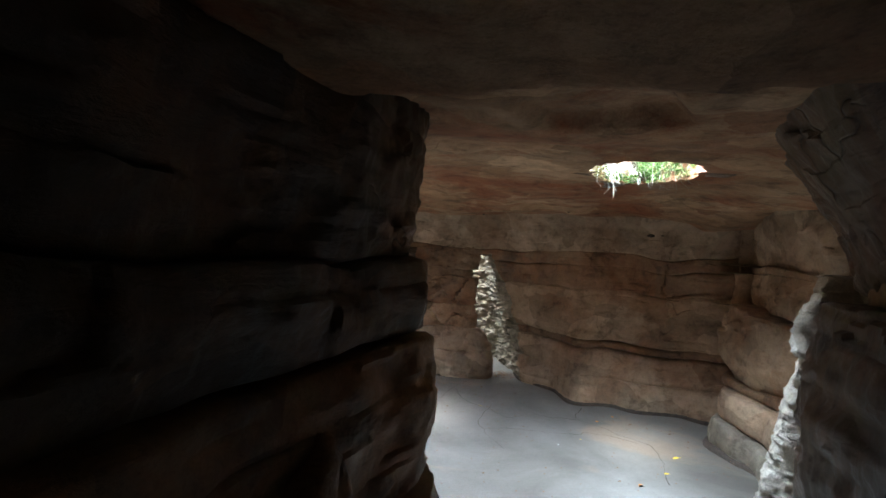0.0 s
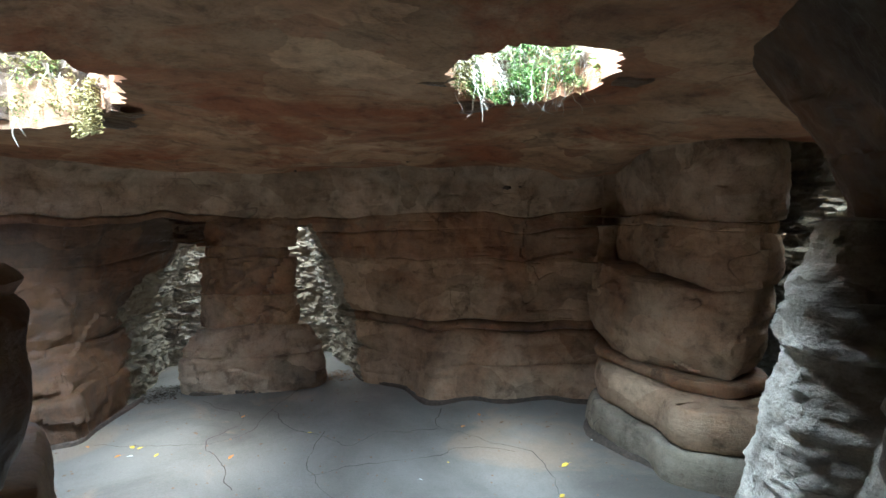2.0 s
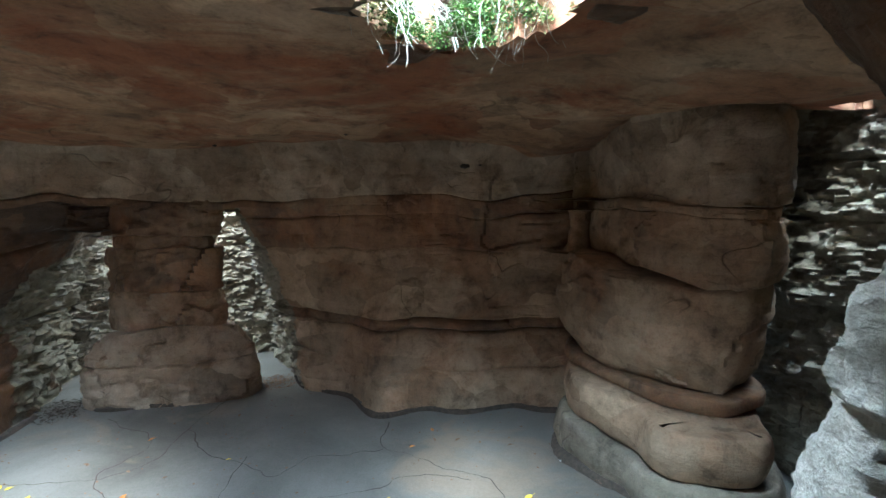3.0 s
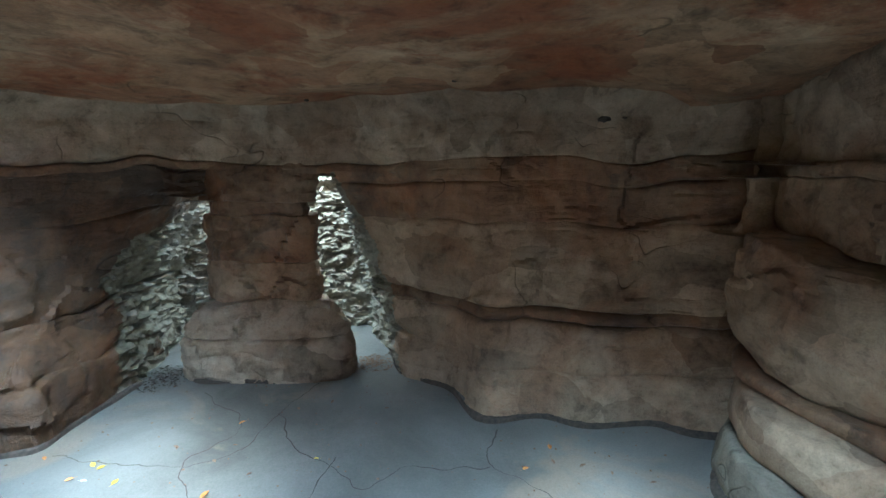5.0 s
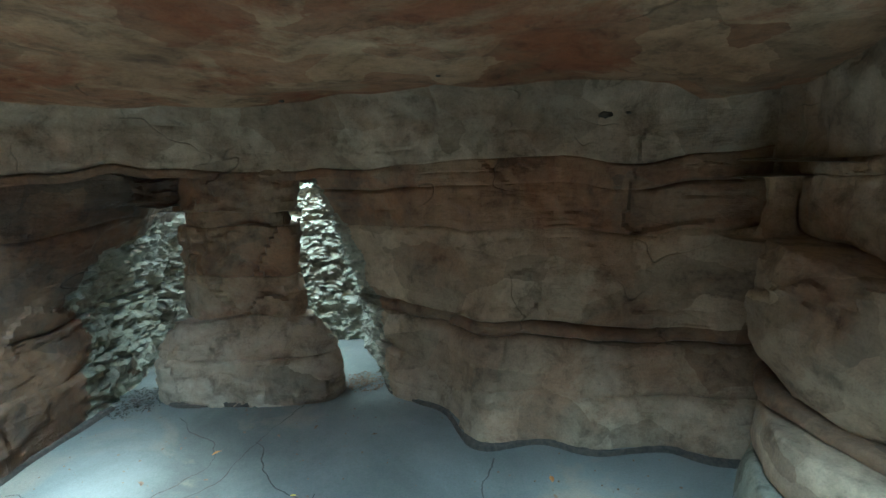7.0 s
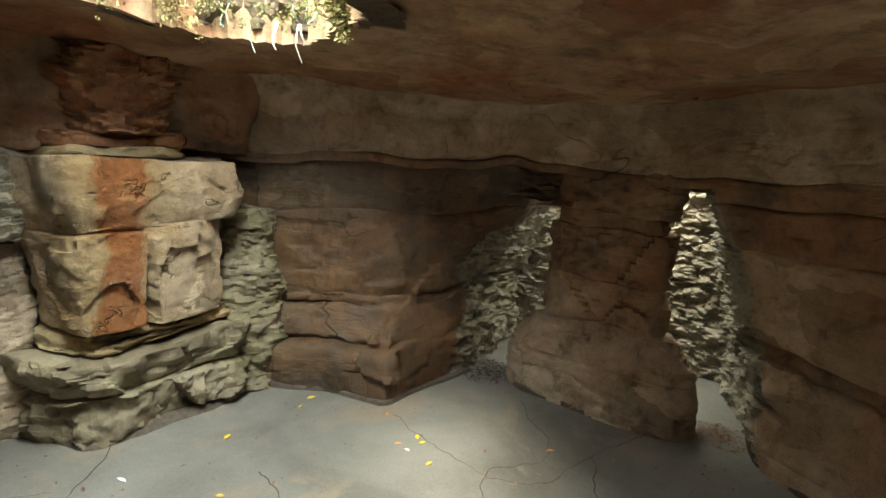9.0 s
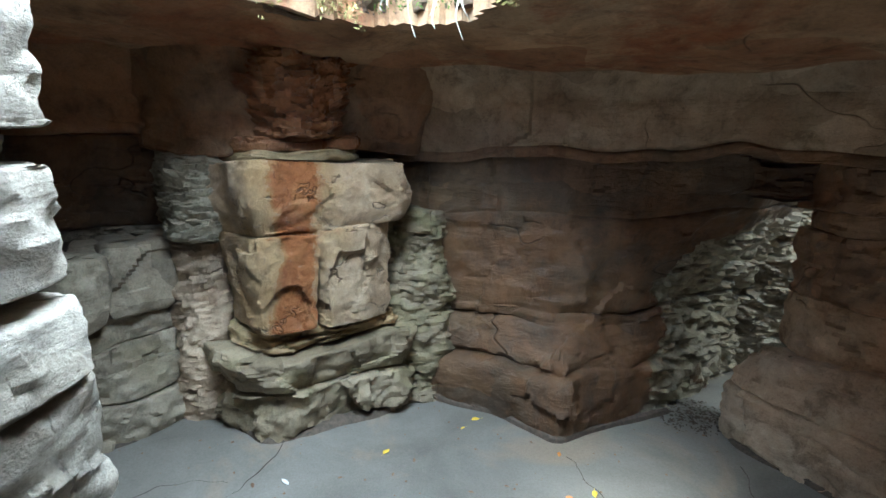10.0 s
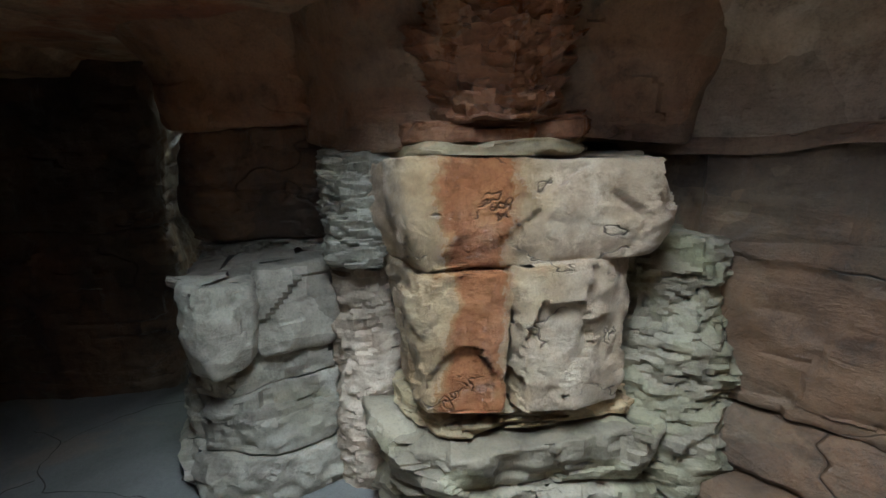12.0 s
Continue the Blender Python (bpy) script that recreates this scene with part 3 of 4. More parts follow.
bed("rock_block", pillar_slots, PIL_UP, 0.515, 0.80, SANDSTONE, 0.01, True, 0.01, 0.014, seed=13, chip=0.034, facet=(0.30, 0.8), grooves=0.004)
bed("rock_block", pillar_slots, PIL_UP, 0.795, 1.10, SANDSTONE_BROWN, 0.0, True, 0.01, 0.012, seed=19, chip=0.04, facet=(0.26, 0.8), grooves=0.004)
bed("rock_block", pillar_slots, PIL_UP, 1.095, 1.20, SANDSTONE_BROWN, -0.02, True, 0.01, 0.014, seed=14, chip=0.03, facet=(0.28, 0.7), grooves=0.004)
bed("rock_block", pillar_slots, PIL_UP, 1.195, 1.46, SANDSTONE_BROWN, 0.03, True, 0.01, 0.012, seed=15, chip=0.026, grooves=0.004)

# ---- left outcrop, running back into the gap behind the pillar ----
OUT_LOW = [(-2.8, 4.5), (-2.3, 4.62), (-1.95, 4.68), (-1.72, 4.74), (-1.5, 4.86), (-1.2, 4.89), (-1.09, 4.93), (-1.05, 5.16), (-0.97, 5.42), (-0.90, 5.66), (-0.88, 6.0), (-0.88, 6.7)]
OUT_UP = [(-2.8, 4.5), (-2.35, 4.66), (-2.0, 4.76), (-1.75, 4.86), (-1.5, 4.98), (-1.32, 5.1), (-1.2, 5.22), (-1.12, 5.4), (-1.02, 5.6), (-0.94, 5.84), (-0.90, 6.1), (-0.88, 6.7)]
OUT = [
    (-0.06, OUT_LOW),
    (0.30, [(-2.8, 4.5), (-2.3, 4.63), (-1.95, 4.69), (-1.72, 4.76), (-1.5, 4.88), (-1.22, 4.93), (-1.11, 4.98), (-1.07, 5.2), (-0.99, 5.45), (-0.92, 5.7), (-0.89, 6.0), (-0.88, 6.7)]),
    (0.55, OUT_UP),
    (1.2, [(-2.8, 4.5), (-2.35, 4.64), (-2.0, 4.75), (-1.75, 4.87), (-1.5, 5.0), (-1.3, 5.15), (-1.15, 5.32), (-1.0, 5.48), (-0.82, 5.66), (-0.66, 5.84), (-0.60, 6.1), (-0.6, 6.7)]),
    (1.42, [(-2.8, 4.5), (-2.35, 4.64), (-2.0, 4.75), (-1.75, 4.87), (-1.5, 5.0), (-1.28, 5.16), (-1.05, 5.36), (-0.9, 5.5), (-0.75, 5.62), (-0.6, 5.75), (-0.52, 6.1), (-0.5, 6.7)]),
]
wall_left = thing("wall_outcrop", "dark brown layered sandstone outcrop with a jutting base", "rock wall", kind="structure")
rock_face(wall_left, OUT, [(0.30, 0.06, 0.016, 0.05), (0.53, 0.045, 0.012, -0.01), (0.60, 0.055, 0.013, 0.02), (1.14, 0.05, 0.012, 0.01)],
          [DARK_WET_AND_SHADED, DARK_WET_AND_SHADED, DARK_WET_AND_SHADED, DARK_WET_AND_SHADED, DARK_WET_AND_SHADED], rough=broken_gap, rough_mat=ROUGH_STONE, wave=0.035, chip=0.024, seed=240)

# ---- smooth rock over both gaps, curving into the ceiling ----
BAND = [(-2.8, 4.5), (-2.35, 4.64), (-2.0, 4.75), (-1.75, 4.87), (-1.5, 5.0), (-1.28, 5.16), (-1.05, 5.36), (-0.85, 5.52), (-0.6, 5.64), (-0.3, 5.66), (0.0, 5.62), (0.25, 5.6), (0.5, 5.57), (0.78, 5.5), (1.1, 5.33), (1.4, 5.14), (1.7, 5.0), (2.0, 4.88), (2.3, 4.78), (2.6, 4.62), (3.0, 4.4)]
wall_band = thing("wall_band", "smooth tan sandstone band curving over into the ceiling", "rock wall", kind="structure")
bed("lintel", wall_band, [(-1.05, 5.98), (-1.05, 5.76), (-0.75, 5.74), (-0.45, 5.82), (-0.36, 5.9), (-0.4, 5.98)], 1.22, 1.46, DARK_WET_AND_SHADED, -0.02, True, 0.02, 0.08, seed=20, step=0.02, rugged=0.02, edge=0.06, label="brown rock closing the top of the gap")
rock_face(wall_band, [(1.42, BAND), (2.02, BAND)], [(1.475, 0.028, 0.008, 0.008)], [SANDSTONE_BROWN, SANDSTONE_GREY], lean=cove, wave=0.05, chip=0.02, back=0.22, seed=200)
bed("rock_layer", wall_band, [(-1.3, 5.92), (-1.3, 5.8), (-0.6, 5.82), (0.0, 5.8), (0.5, 5.78), (0.95, 5.72), (1.1, 5.9), (0.0, 5.93)], 1.40, 1.95, SANDSTONE_BROWN, 0.0, True, edge=0.05, seed=18)

# ---- pale pillar with red streak ----
PP = [(-2.32, 3.66), (-2.04, 3.74), (-1.97, 3.9), (-1.95, 4.1), (-1.9, 4.35), (-1.92, 4.52), (-2.2, 4.62), (-2.5, 4.4), (-2.55, 3.9)]
pale = thing("rock_pillar", "stacked pale cream sandstone pillar with an orange wet streak", "rock pillar", "rock pillars")
bed("base_block", pale, PP, 0.0, 0.24, MOSSY_STONE, 0.02, True, 0.03, 0.03, seed=31, chip=0.06, facet=(0.3, 1.0), wave=0.03, edge=0.05, step=0.016, grooves=0.008)
bed("ledge", pale, PP, 0.245, 0.45, MOSSY_STONE, 0.06, True, 0.03, 0.04, seed=32, chip=0.045, facet=(0.3, 1.0), wave=0.03, edge=0.05, step=0.016, grooves=0.006, sag=0.05)
bed("slab", pale, PP, 0.465, 0.565, OCHRE_STONE, -0.06, True, 0.02, 0.01, seed=33, chip=0.03, facet=(0.2, 3.0), grooves=0.03, step=0.014, edge=0.045)


bed("lower_block", pale, [(-2.4, 4.03), (-2.4, 3.70), (-2.15, 3.67), (-1.99, 3.69), (-1.93, 3.75), (-1.92, 3.86), (-1.90, 3.98), (-1.96, 4.035)], 0.58, 1.07, STREAKED, 0.01, True, 0.01, 0.018,
    grooves=0.0, facet=(0.26, 0.8), chip=0.025, wave=0.02, step=0.014, sag=0.05, seed=34, label="ochre and rust-red streaked wet sandstone block")
bed("lower_block", pale, [(-2.4, 4.46), (-2.4, 4.05), (-1.95, 4.04), (-1.89, 4.10), (-1.86, 4.22), (-1.88, 4.36), (-1.95, 4.44)], 0.575, 1.08, STREAKED, 0.01, True, 0.01, 0.018,
    grooves=0.0, facet=(0.3, 0.8), chip=0.025, wave=0.02, step=0.014, sag=0.03, seed=36, label="cream sandstone block with chipped cracks")
bed("upper_block", pale, [(-2.4, 4.52), (-2.4, 3.66), (-2.1, 3.65), (-1.92, 3.69), (-1.87, 3.78), (-1.89, 3.94), (-1.84, 4.15), (-1.79, 4.34), (-1.84, 4.49), (-2.1, 4.54)], 1.075, 1.40, STREAKED, 0.0, True, 0.05, 0.03,
    grooves=0.0, facet=(0.34, 0.8), chip=0.024, wave=0.025, step=0.014, sag=0.04, seed=38, label="cream sandstone block stained orange and wet in the middle")
CAP = [(-2.5, 4.45), (-2.5, 3.68), (-2.2, 3.66), (-2.02, 3.72), (-1.99, 3.88), (-1.99, 4.1), (-2.04, 4.38)]
bed("cap_block", pale, [(-2.8, 3.5), (-2.45, 3.52), (-2.25, 3.62), (-2.14, 3.8), (-2.10, 4.1), (-2.10, 4.45), (-2.02, 4.72), (-2.3, 4.95), (-2.8, 5.0)], 1.44, 2.05, SANDSTONE_BROWN, 0.0, True, 0.01, 0.02, grooves=0.0, seed=43, step=0.02, lean=lambda z: 0.5 * np.clip(z - 1.6, 0, 1) ** 1.3, label="smooth brown sandstone above the pillar")
bed("cap_block", pale, CAP, 1.395, 1.455, OCHRE_STONE, -0.07, True, 0.01, 0.02, seed=40, chip=0.02)
bed("cap_block", pale, CAP, 1.455, 1.53, RED_STONE, -0.07, True, 0.01, 0.02, seed=42, chip=0.025)
bed("cap_block", pale, [(-2.6, 4.30), (-2.6, 3.86), (-2.2, 3.84), (-2.05, 3.88), (-2.0, 3.98), (-2.0, 4.12), (-2.12, 4.24)], 1.52, 2.0, RED_STONE, -0.02, True, 0.02, 0.03,
    grooves=0.0, rugged=0.04, sag=-0.03, lean=lambda z: 0.55 * np.clip(z - 1.6, 0, 1) ** 1.3, seed=41, step=0.016, label="rough wet red sandstone rising to the ceiling")
bed("rib", pale, [(-2.75, 3.66), (-2.75, 3.48), (-2.42, 3.46), (-2.30, 3.51), (-2.26, 3.60), (-2.32, 3.68)], 1.0, 1.44, ROUGH_STONE, 0.0, True, 0.02, 0.05, grooves=0.0, rugged=0.026, step=0.014, seed=45, label="rough pale conglomerate rib")
bed("rib", pale, [(-2.75, 3.72), (-2.75, 3.48), (-2.5, 3.46), (-2.40, 3.52), (-2.38, 3.64), (-2.46, 3.72)], 0.0, 0.99, SANDSTONE_GREY, 0.0, True, 0.02, 0.03, grooves=0.0, rugged=0.012, chip=0.02, step=0.016, seed=46, label="rough grey conglomerate rib")
bed("rib", pale, [(-2.36, 4.94), (-2.4, 4.56), (-2.14, 4.52), (-2.01, 4.57), (-1.93, 4.68), (-1.93, 4.80), (-2.06, 4.94)], 0.0, 1.12, MOSSY_STONE, 0.0, True, 0.02, 0.03, grooves=0.0, chip=0.03, rugged=0.016, step=0.016, seed=47, sag=-0.06, label="rough grey conglomerate rib")

# ---- rough rock behind the pale pillar, and the low stack beside it ----
REAR = [(-4.2, 3.35), (-3.6, 3.2), (-3.05, 2.95), (-2.85, 2.9), (-2.72, 3.1), (-2.68, 3.4), (-2.72, 3.75), (-2.55, 3.95), (-2.45, 4.3), (-2.4, 4.6), (-2.6, 4.9)]
wall_rear = thing("wall_rear", "dark sandstone wall with rough pale conglomerate patches", "rock wall", kind="structure")
bed("rock_layer", wall_rear, REAR, 0.0, 1.05, ROUGH_STONE, 0.0, bulge=0.02, rim=0.04, seed=51, chip=0.02, grain=0.035, step=0.016, rugged=0.03)
# darker stone for this bed carries the shade above the stack
bed("rock_layer", wall_rear, REAR, 1.06, 1.5, DARK_WET_AND_SHADED, 0.03, bulge=0.05, rim=0.05, seed=52, chip=0.02, step=0.016)
bed("rock_layer", wall_rear, REAR, 1.505, 2.1, SANDSTONE_BROWN, 0.08, bulge=0.03, rim=0.04, seed=53, lean=cove)
shell("core", REAR, -0.05, 2.1, SANDSTONE_BROWN, wall_rear, 0.2)

STACK = [(-2.95, 2.86), (-2.6, 2.88), (-2.46, 3.05), (-2.5, 3.3), (-2.6, 3.5), (-2.72, 3.68), (-3.0, 3.6), (-3.1, 3.2)]
stack = thing("rock_stack", "low stack of grey weathered sandstone blocks by the wall", "rock stack")
slabs = dict(closed=True, grooves=0.004, facet=(0.32, 1.0), chip=0.036, wave=0.022, step=0.016)
bed("base_block", stack, STACK, 0.0, 0.22, GREY_STONE, 0.07, bulge=0.03, rim=0.04, seed=61, edge=0.04, **slabs)
bed("ledge", stack, STACK, 0.22, 0.46, GREY_STONE, 0.02, bulge=0.02, rim=0.035, seed=62, edge=0.04, **slabs)
bed("slab", stack, STACK, 0.46, 0.62, GREY_STONE, 0.0, bulge=0.02, rim=0.03, seed=63, edge=0.04, **slabs)
bed("upper_block", stack, [(-2.95, 3.2), (-2.95, 2.92), (-2.6, 2.90), (-2.34, 2.92), (-2.22, 3.02), (-2.28, 3.14), (-2.40, 3.2)], 0.62, 0.98, GREY_STONE, 0.0, bulge=0.05, rim=0.16, seed=64, sag=0.02, **dict(slabs, chip=0.02))
bed("upper_block", stack, [(-2.95, 3.46), (-2.95, 3.18), (-2.46, 3.17), (-2.40, 3.25), (-2.44, 3.42), (-2.55, 3.50)], 0.62, 1.02, GREY_STONE, 0.0, bulge=0.04, rim=0.12, seed=65, **dict(slabs, chip=0.02))

# ---- boulders at the right ----
BOL = [(2.34, 4.24), (2.14, 3.95), (2.12, 3.75), (2.2, 3.45), (2.26, 3.2), (2.55, 3.05), (2.95, 3.4), (2.9, 4.2), (2.6, 4.4)]
boulders = thing("rock_column", "tall column of rounded tan boulders under the ceiling", "rock pillar", "rock pillars")
BOL_LOW = [(2.38, 4.30), (2.16, 3.98), (2.13, 3.74), (2.2, 3.5), (2.16, 3.3), (2.3, 3.1), (2.6, 3.0), (2.95, 3.4), (2.9, 4.2), (2.6, 4.4)]
BOL_TIP = [(2.52, 4.40), (2.37, 4.2), (2.32, 3.95), (2.34, 3.65), (2.40, 3.4), (2.62, 3.2), (2.95, 3.4), (2.9, 4.2), (2.6, 4.4)]
BOL_UP = [(2.74, 4.5), (2.58, 4.16), (2.50, 3.85), (2.48, 3.5), (2.50, 3.26), (2.67, 3.14), (2.95, 3.4), (2.9, 4.3), (2.6, 4.5)]
rough_cut = dict(closed=True, grooves=0.0, facet=(0.4, 0.9), chip=0.024)
bed("base_block", boulders, BOL_LOW, 0.0, 0.20, GREY_STONE, 0.0, bulge=0.04, depth=0.2, rim=0.07, seed=71, edge=0.03, **dict(rough_cut, chip=0.004))
bed("rock_block", boulders, BOL_LOW, 0.20, 0.43, SANDSTONE, -0.06, bulge=0.04, depth=0.2, rim=0.05, seed=72, edge=0.03, **dict(rough_cut, chip=0.004))
bed("rock_block", boulders, BOL_TIP, 0.43, 0.50, SANDSTONE_BROWN, -0.01, bulge=0.01, depth=0.2, rim=0.03, seed=73, edge=0.03, **dict(rough_cut, chip=0.004))
bed("rock_block", boulders, BOL_TIP, 0.50, 1.08, SANDSTONE, -0.02, bulge=0.08, rim=0.07, depth=0.22, seed=74, wave=0.05, edge=0.045, sag=0.03, **rough_cut)
bed("rock_block", boulders, BOL_UP, 1.08, 1.37, SANDSTONE, 0.0, bulge=0.02, rim=0.04, seed=75, edge=0.045, **rough_cut)
bed("rock_block", boulders, BOL_UP, 1.37, 1.43, SANDSTONE, 0.01, bulge=0.01, rim=0.02, seed=76, edge=0.03, **rough_cut)
bed("rock_block", boulders, BOL_UP, 1.43, 2.1, SANDSTONE_GREY, 0.0, bulge=0.03, rim=0.02, seed=77, wave=0.05, edge=0.03, **rough_cut)

# ---- pale rocks at the right of the way in ----
RP = [(1.5, 2.24), (1.46, 2.12), (1.56, 1.96), (1.8, 1.85), (2.1, 1.95), (2.15, 2.2), (1.9, 2.36), (1.64, 2.36)]
pale_right = thing("rock_pillar", "pale grey pitted rock pillar with a pointed top", "rock pillar", "rock pillars")
bed("base_block", pale_right, RP, 0.0, 1.16, PALE_STONE, 0.03, True, 0.0, 0.09, grooves=0.0, seed=81, rugged=0.008, chip=0.018, wave=0.015, sag=-0.10, facet=(0.5, 0.5), step=0.018, lean=lambda z: -0.09 * z)
RPT = [(1.56, 2.2), (1.54, 2.1), (1.6, 2.02), (1.7, 1.99), (1.8, 2.05), (1.81, 2.16), (1.72, 2.24), (1.62, 2.25)]
bed("top_block", pale_right, RPT, 1.08, 1.44, PALE_STONE, -0.07, True, 0.01, 0.08, grooves=0.0, seed=83, rugged=0.008, chip=0.02, wave=0.02, sag=-0.11, step=0.018)
bed("rock_block", pale_right, [(1.75, 2.1), (1.7, 1.95), (1.85, 1.8), (2.2, 1.8), (2.4, 2.1), (2.1, 2.25)], 0.9, 1.6, PALE_STONE, 0.0, True, 0.02, 0.06, grooves=0.0, seed=84, chip=0.03, facet=(0.22, 1.0), wave=0.04)
RP2 = [(1.55, 1.98), (1.62, 1.74), (1.9, 1.62), (2.2, 1.75), (2.15, 2.0), (1.8, 2.06)]
pale_lump = thing("boulder", "pale pitted boulder leaning beside the pointed rock pillar", "boulder")
bed("rock_block", pale_lump, RP2, 0.0, 0.93, PALE_STONE, 0.0, True, 0.02, 0.10, grooves=0.0, seed=85, chip=0.018, wave=0.02, sag=-0.12, facet=(0.5, 0.5), step=0.018)
# ---- mass at the left of the way in ----
LM = [(-0.95, -2.1), (-0.75, -0.9), (-0.62, 0.0), (-0.45, 0.8), (-0.22, 1.4), (-0.08, 1.72), (-0.12, 2.05), (-0.5, 2.62), (-0.84, 2.80), (-1.02, 2.84), (-1.3, 2.65), (-1.75, 2.2), (-2.6, 1.3), (-3.6, 0.7), (-5.0, 0.4)]
mass_left = thing("wall_entrance_left", "dark layered sandstone wall of the entrance passage, upper beds darkened for shade", "rock wall", kind="structure")
bed("rock_layer", mass_left, LM, 0.0, 0.62, SANDSTONE_BROWN, 0.05, bulge=0.06, rim=0.07, seed=91, wave=0.04)
bed("rock_layer", mass_left, LM, 0.63, 1.14, SANDSTONE_BROWN, 0.0, bulge=0.06, rim=0.06, seed=92, wave=0.04)
# upper beds take the darkest stone, so the passage's shade is in their colour
bed("rock_layer", mass_left, LM, 1.16, 1.42, DARK_WET_AND_SHADED, -0.04, bulge=0.05, rim=0.05, seed=93)
bed("rock_layer", mass_left, LM, 1.43, 2.08, DARK_WET_AND_SHADED, -0.06, bulge=0.05, rim=0.05, seed=94, lean=lambda z: 0.10 * np.clip(z - 1.7, 0, 1))
shell("core", LM, -0.05, 2.0, SANDSTONE_BROWN, mass_left)

TIP = [(-0.80, 2.86), (-0.72, 2.74), (-0.9, 2.6), (-1.2, 2.66), (-1.24, 2.86), (-1.08, 3.0), (-0.96, 3.0)][::-1]
tip = thing("rock_pillar", "pale pitted rock pillar at the corner of the side passage", "rock pillar", "rock pillars")
bed("base_block", tip, TIP, 0.0, 0.62, PALE_STONE, 0.02, True, 0.02, 0.06, seed=95, chip=0.028, sag=-0.05, grooves=0.0)
bed("rock_block", tip, TIP, 0.63, 1.13, PALE_STONE, 0.0, True, 0.02, 0.06, seed=96, chip=0.028, sag=-0.03, grooves=0.0)
bed("rock_block", tip, TIP, 1.17, 1.42, PALE_STONE, -0.01, True, 0.02, 0.05, seed=97, chip=0.028, grooves=0.0)
bed("top_block", tip, TIP, 1.48, 2.05, PALE_STONE, -0.03, True, 0.02, 0.05, seed=98, chip=0.028, grooves=0.0)

RM = [(1.0, -2.1), (1.0, -0.6), (1.02, 0.4), (1.08, 1.1), (1.2, 1.6), (1.42, 1.85), (1.8, 1.8), (2.4, 1.75), (3.2, 1.9)][::-1]
mass_right = thing("wall_entrance_right", "dark sandstone wall of the entrance passage, upper beds darkened for shade", "rock wall", kind="structure")
bed("rock_layer", mass_right, RM, 0.0, 0.55, SANDSTONE_BROWN, 0.03, bulge=0.05, rim=0.07, seed=101, wave=0.04)
# darkest stone from here up: the gloom of the passage put into the colour
bed("rock_layer", mass_right, RM, 0.56, 1.38, DARK_WET_AND_SHADED, 0.0, bulge=0.05, rim=0.06, seed=102, wave=0.04)
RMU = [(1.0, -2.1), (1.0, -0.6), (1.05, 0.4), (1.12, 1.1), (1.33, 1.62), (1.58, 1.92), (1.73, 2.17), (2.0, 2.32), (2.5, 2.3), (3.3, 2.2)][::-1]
bed("rock_layer", mass_right, RMU, 1.37, 2.08, DARK_WET_AND_SHADED, -0.02, bulge=0.05, rim=0.14, seed=103, depth=0.5, lean=lambda z: 0.85 * np.clip(z - 1.5, 0, 1) ** 1.5)
shell("core", RM, -0.05, 2.0, SANDSTONE_BROWN, mass_right)

# ---- far end of the side passage, and an unseen wall added to close the passage behind the start ----
FAR = [(-5.2, 0.1), (-3.9, 0.5), (-3.72, 1.4), (-3.62, 2.1), (-3.66, 2.48), (-4.0, 2.5), (-5.2, 2.3)]
wall_far = thing("wall_far", "sandstone wall closing the side passage, coloured dark for shade", "rock wall", kind="structure")
# both beds coloured dark to stand for the unlit end of the passage
bed("rock_layer", wall_far, FAR, 0.0, 1.0, DARK_WET_AND_SHADED, 0.0, True, seed=121)
bed("rock_layer", wall_far, FAR, 1.0, 2.1, DARK_WET_AND_SHADED, 0.0, True, seed=122)
wall_start = thing("wall_start", "unseen sandstone wall added to close the passage behind the start", "rock wall", kind="structure")
bed("rock_layer", wall_start, [(1.6, -1.9), (0.6, -1.95), (-0.5, -1.95), (-1.6, -1.9)], 0.0, 2.1, SANDSTONE_BROWN, 0.0, seed=123)

# ---- rough outer rock seen through the gaps ----
outer = thing("wall_outer", "rough grey rock face outside, lit by the open sky", "rock wall", kind="structure")
bed("rock_layer", outer, [(-1.1, 6.5), (-0.6, 6.62), (-0.2, 6.66), (0.2, 6.66), (0.5, 6.6), (0.9, 6.5)], 0.0, 1.46, ROUGH_STONE, 0.0, bulge=0.02, seed=111, chip=0.02, grain=0.03, step=0.014, rim=0.05, depth=0.3, rugged=0.026)
bed("rock_layer", outer, [(-1.6, 6.6), (-0.6, 6.68), (-0.2, 6.7), (0.25, 6.7), (0.8, 6.66), (1.8, 6.6)], 1.42, 2.7, ROUGH_STONE, 0.0, bulge=0.02, seed=113, chip=0.06, grain=0.04, step=0.03)
bed("rock_layer", outer, [(2.5, 2.0), (2.95, 2.3), (3.05, 2.8), (3.1, 3.4), (3.3, 4.4)][::-1], 0.0, 2.7, ROUGH_STONE, 0.0, bulge=0.02, seed=112, chip=0.02, grain=0.03, step=0.018, rugged=0.026)
bed("rock_layer", outer, [(-4.9, 1.8), (-4.7, 2.4), (-4.6, 2.9), (-4.3, 3.4)], 0.0, 2.7, MOSSY_STONE, 0.0, bulge=0.02, seed=114, chip=0.05, grain=0.04, step=0.03)

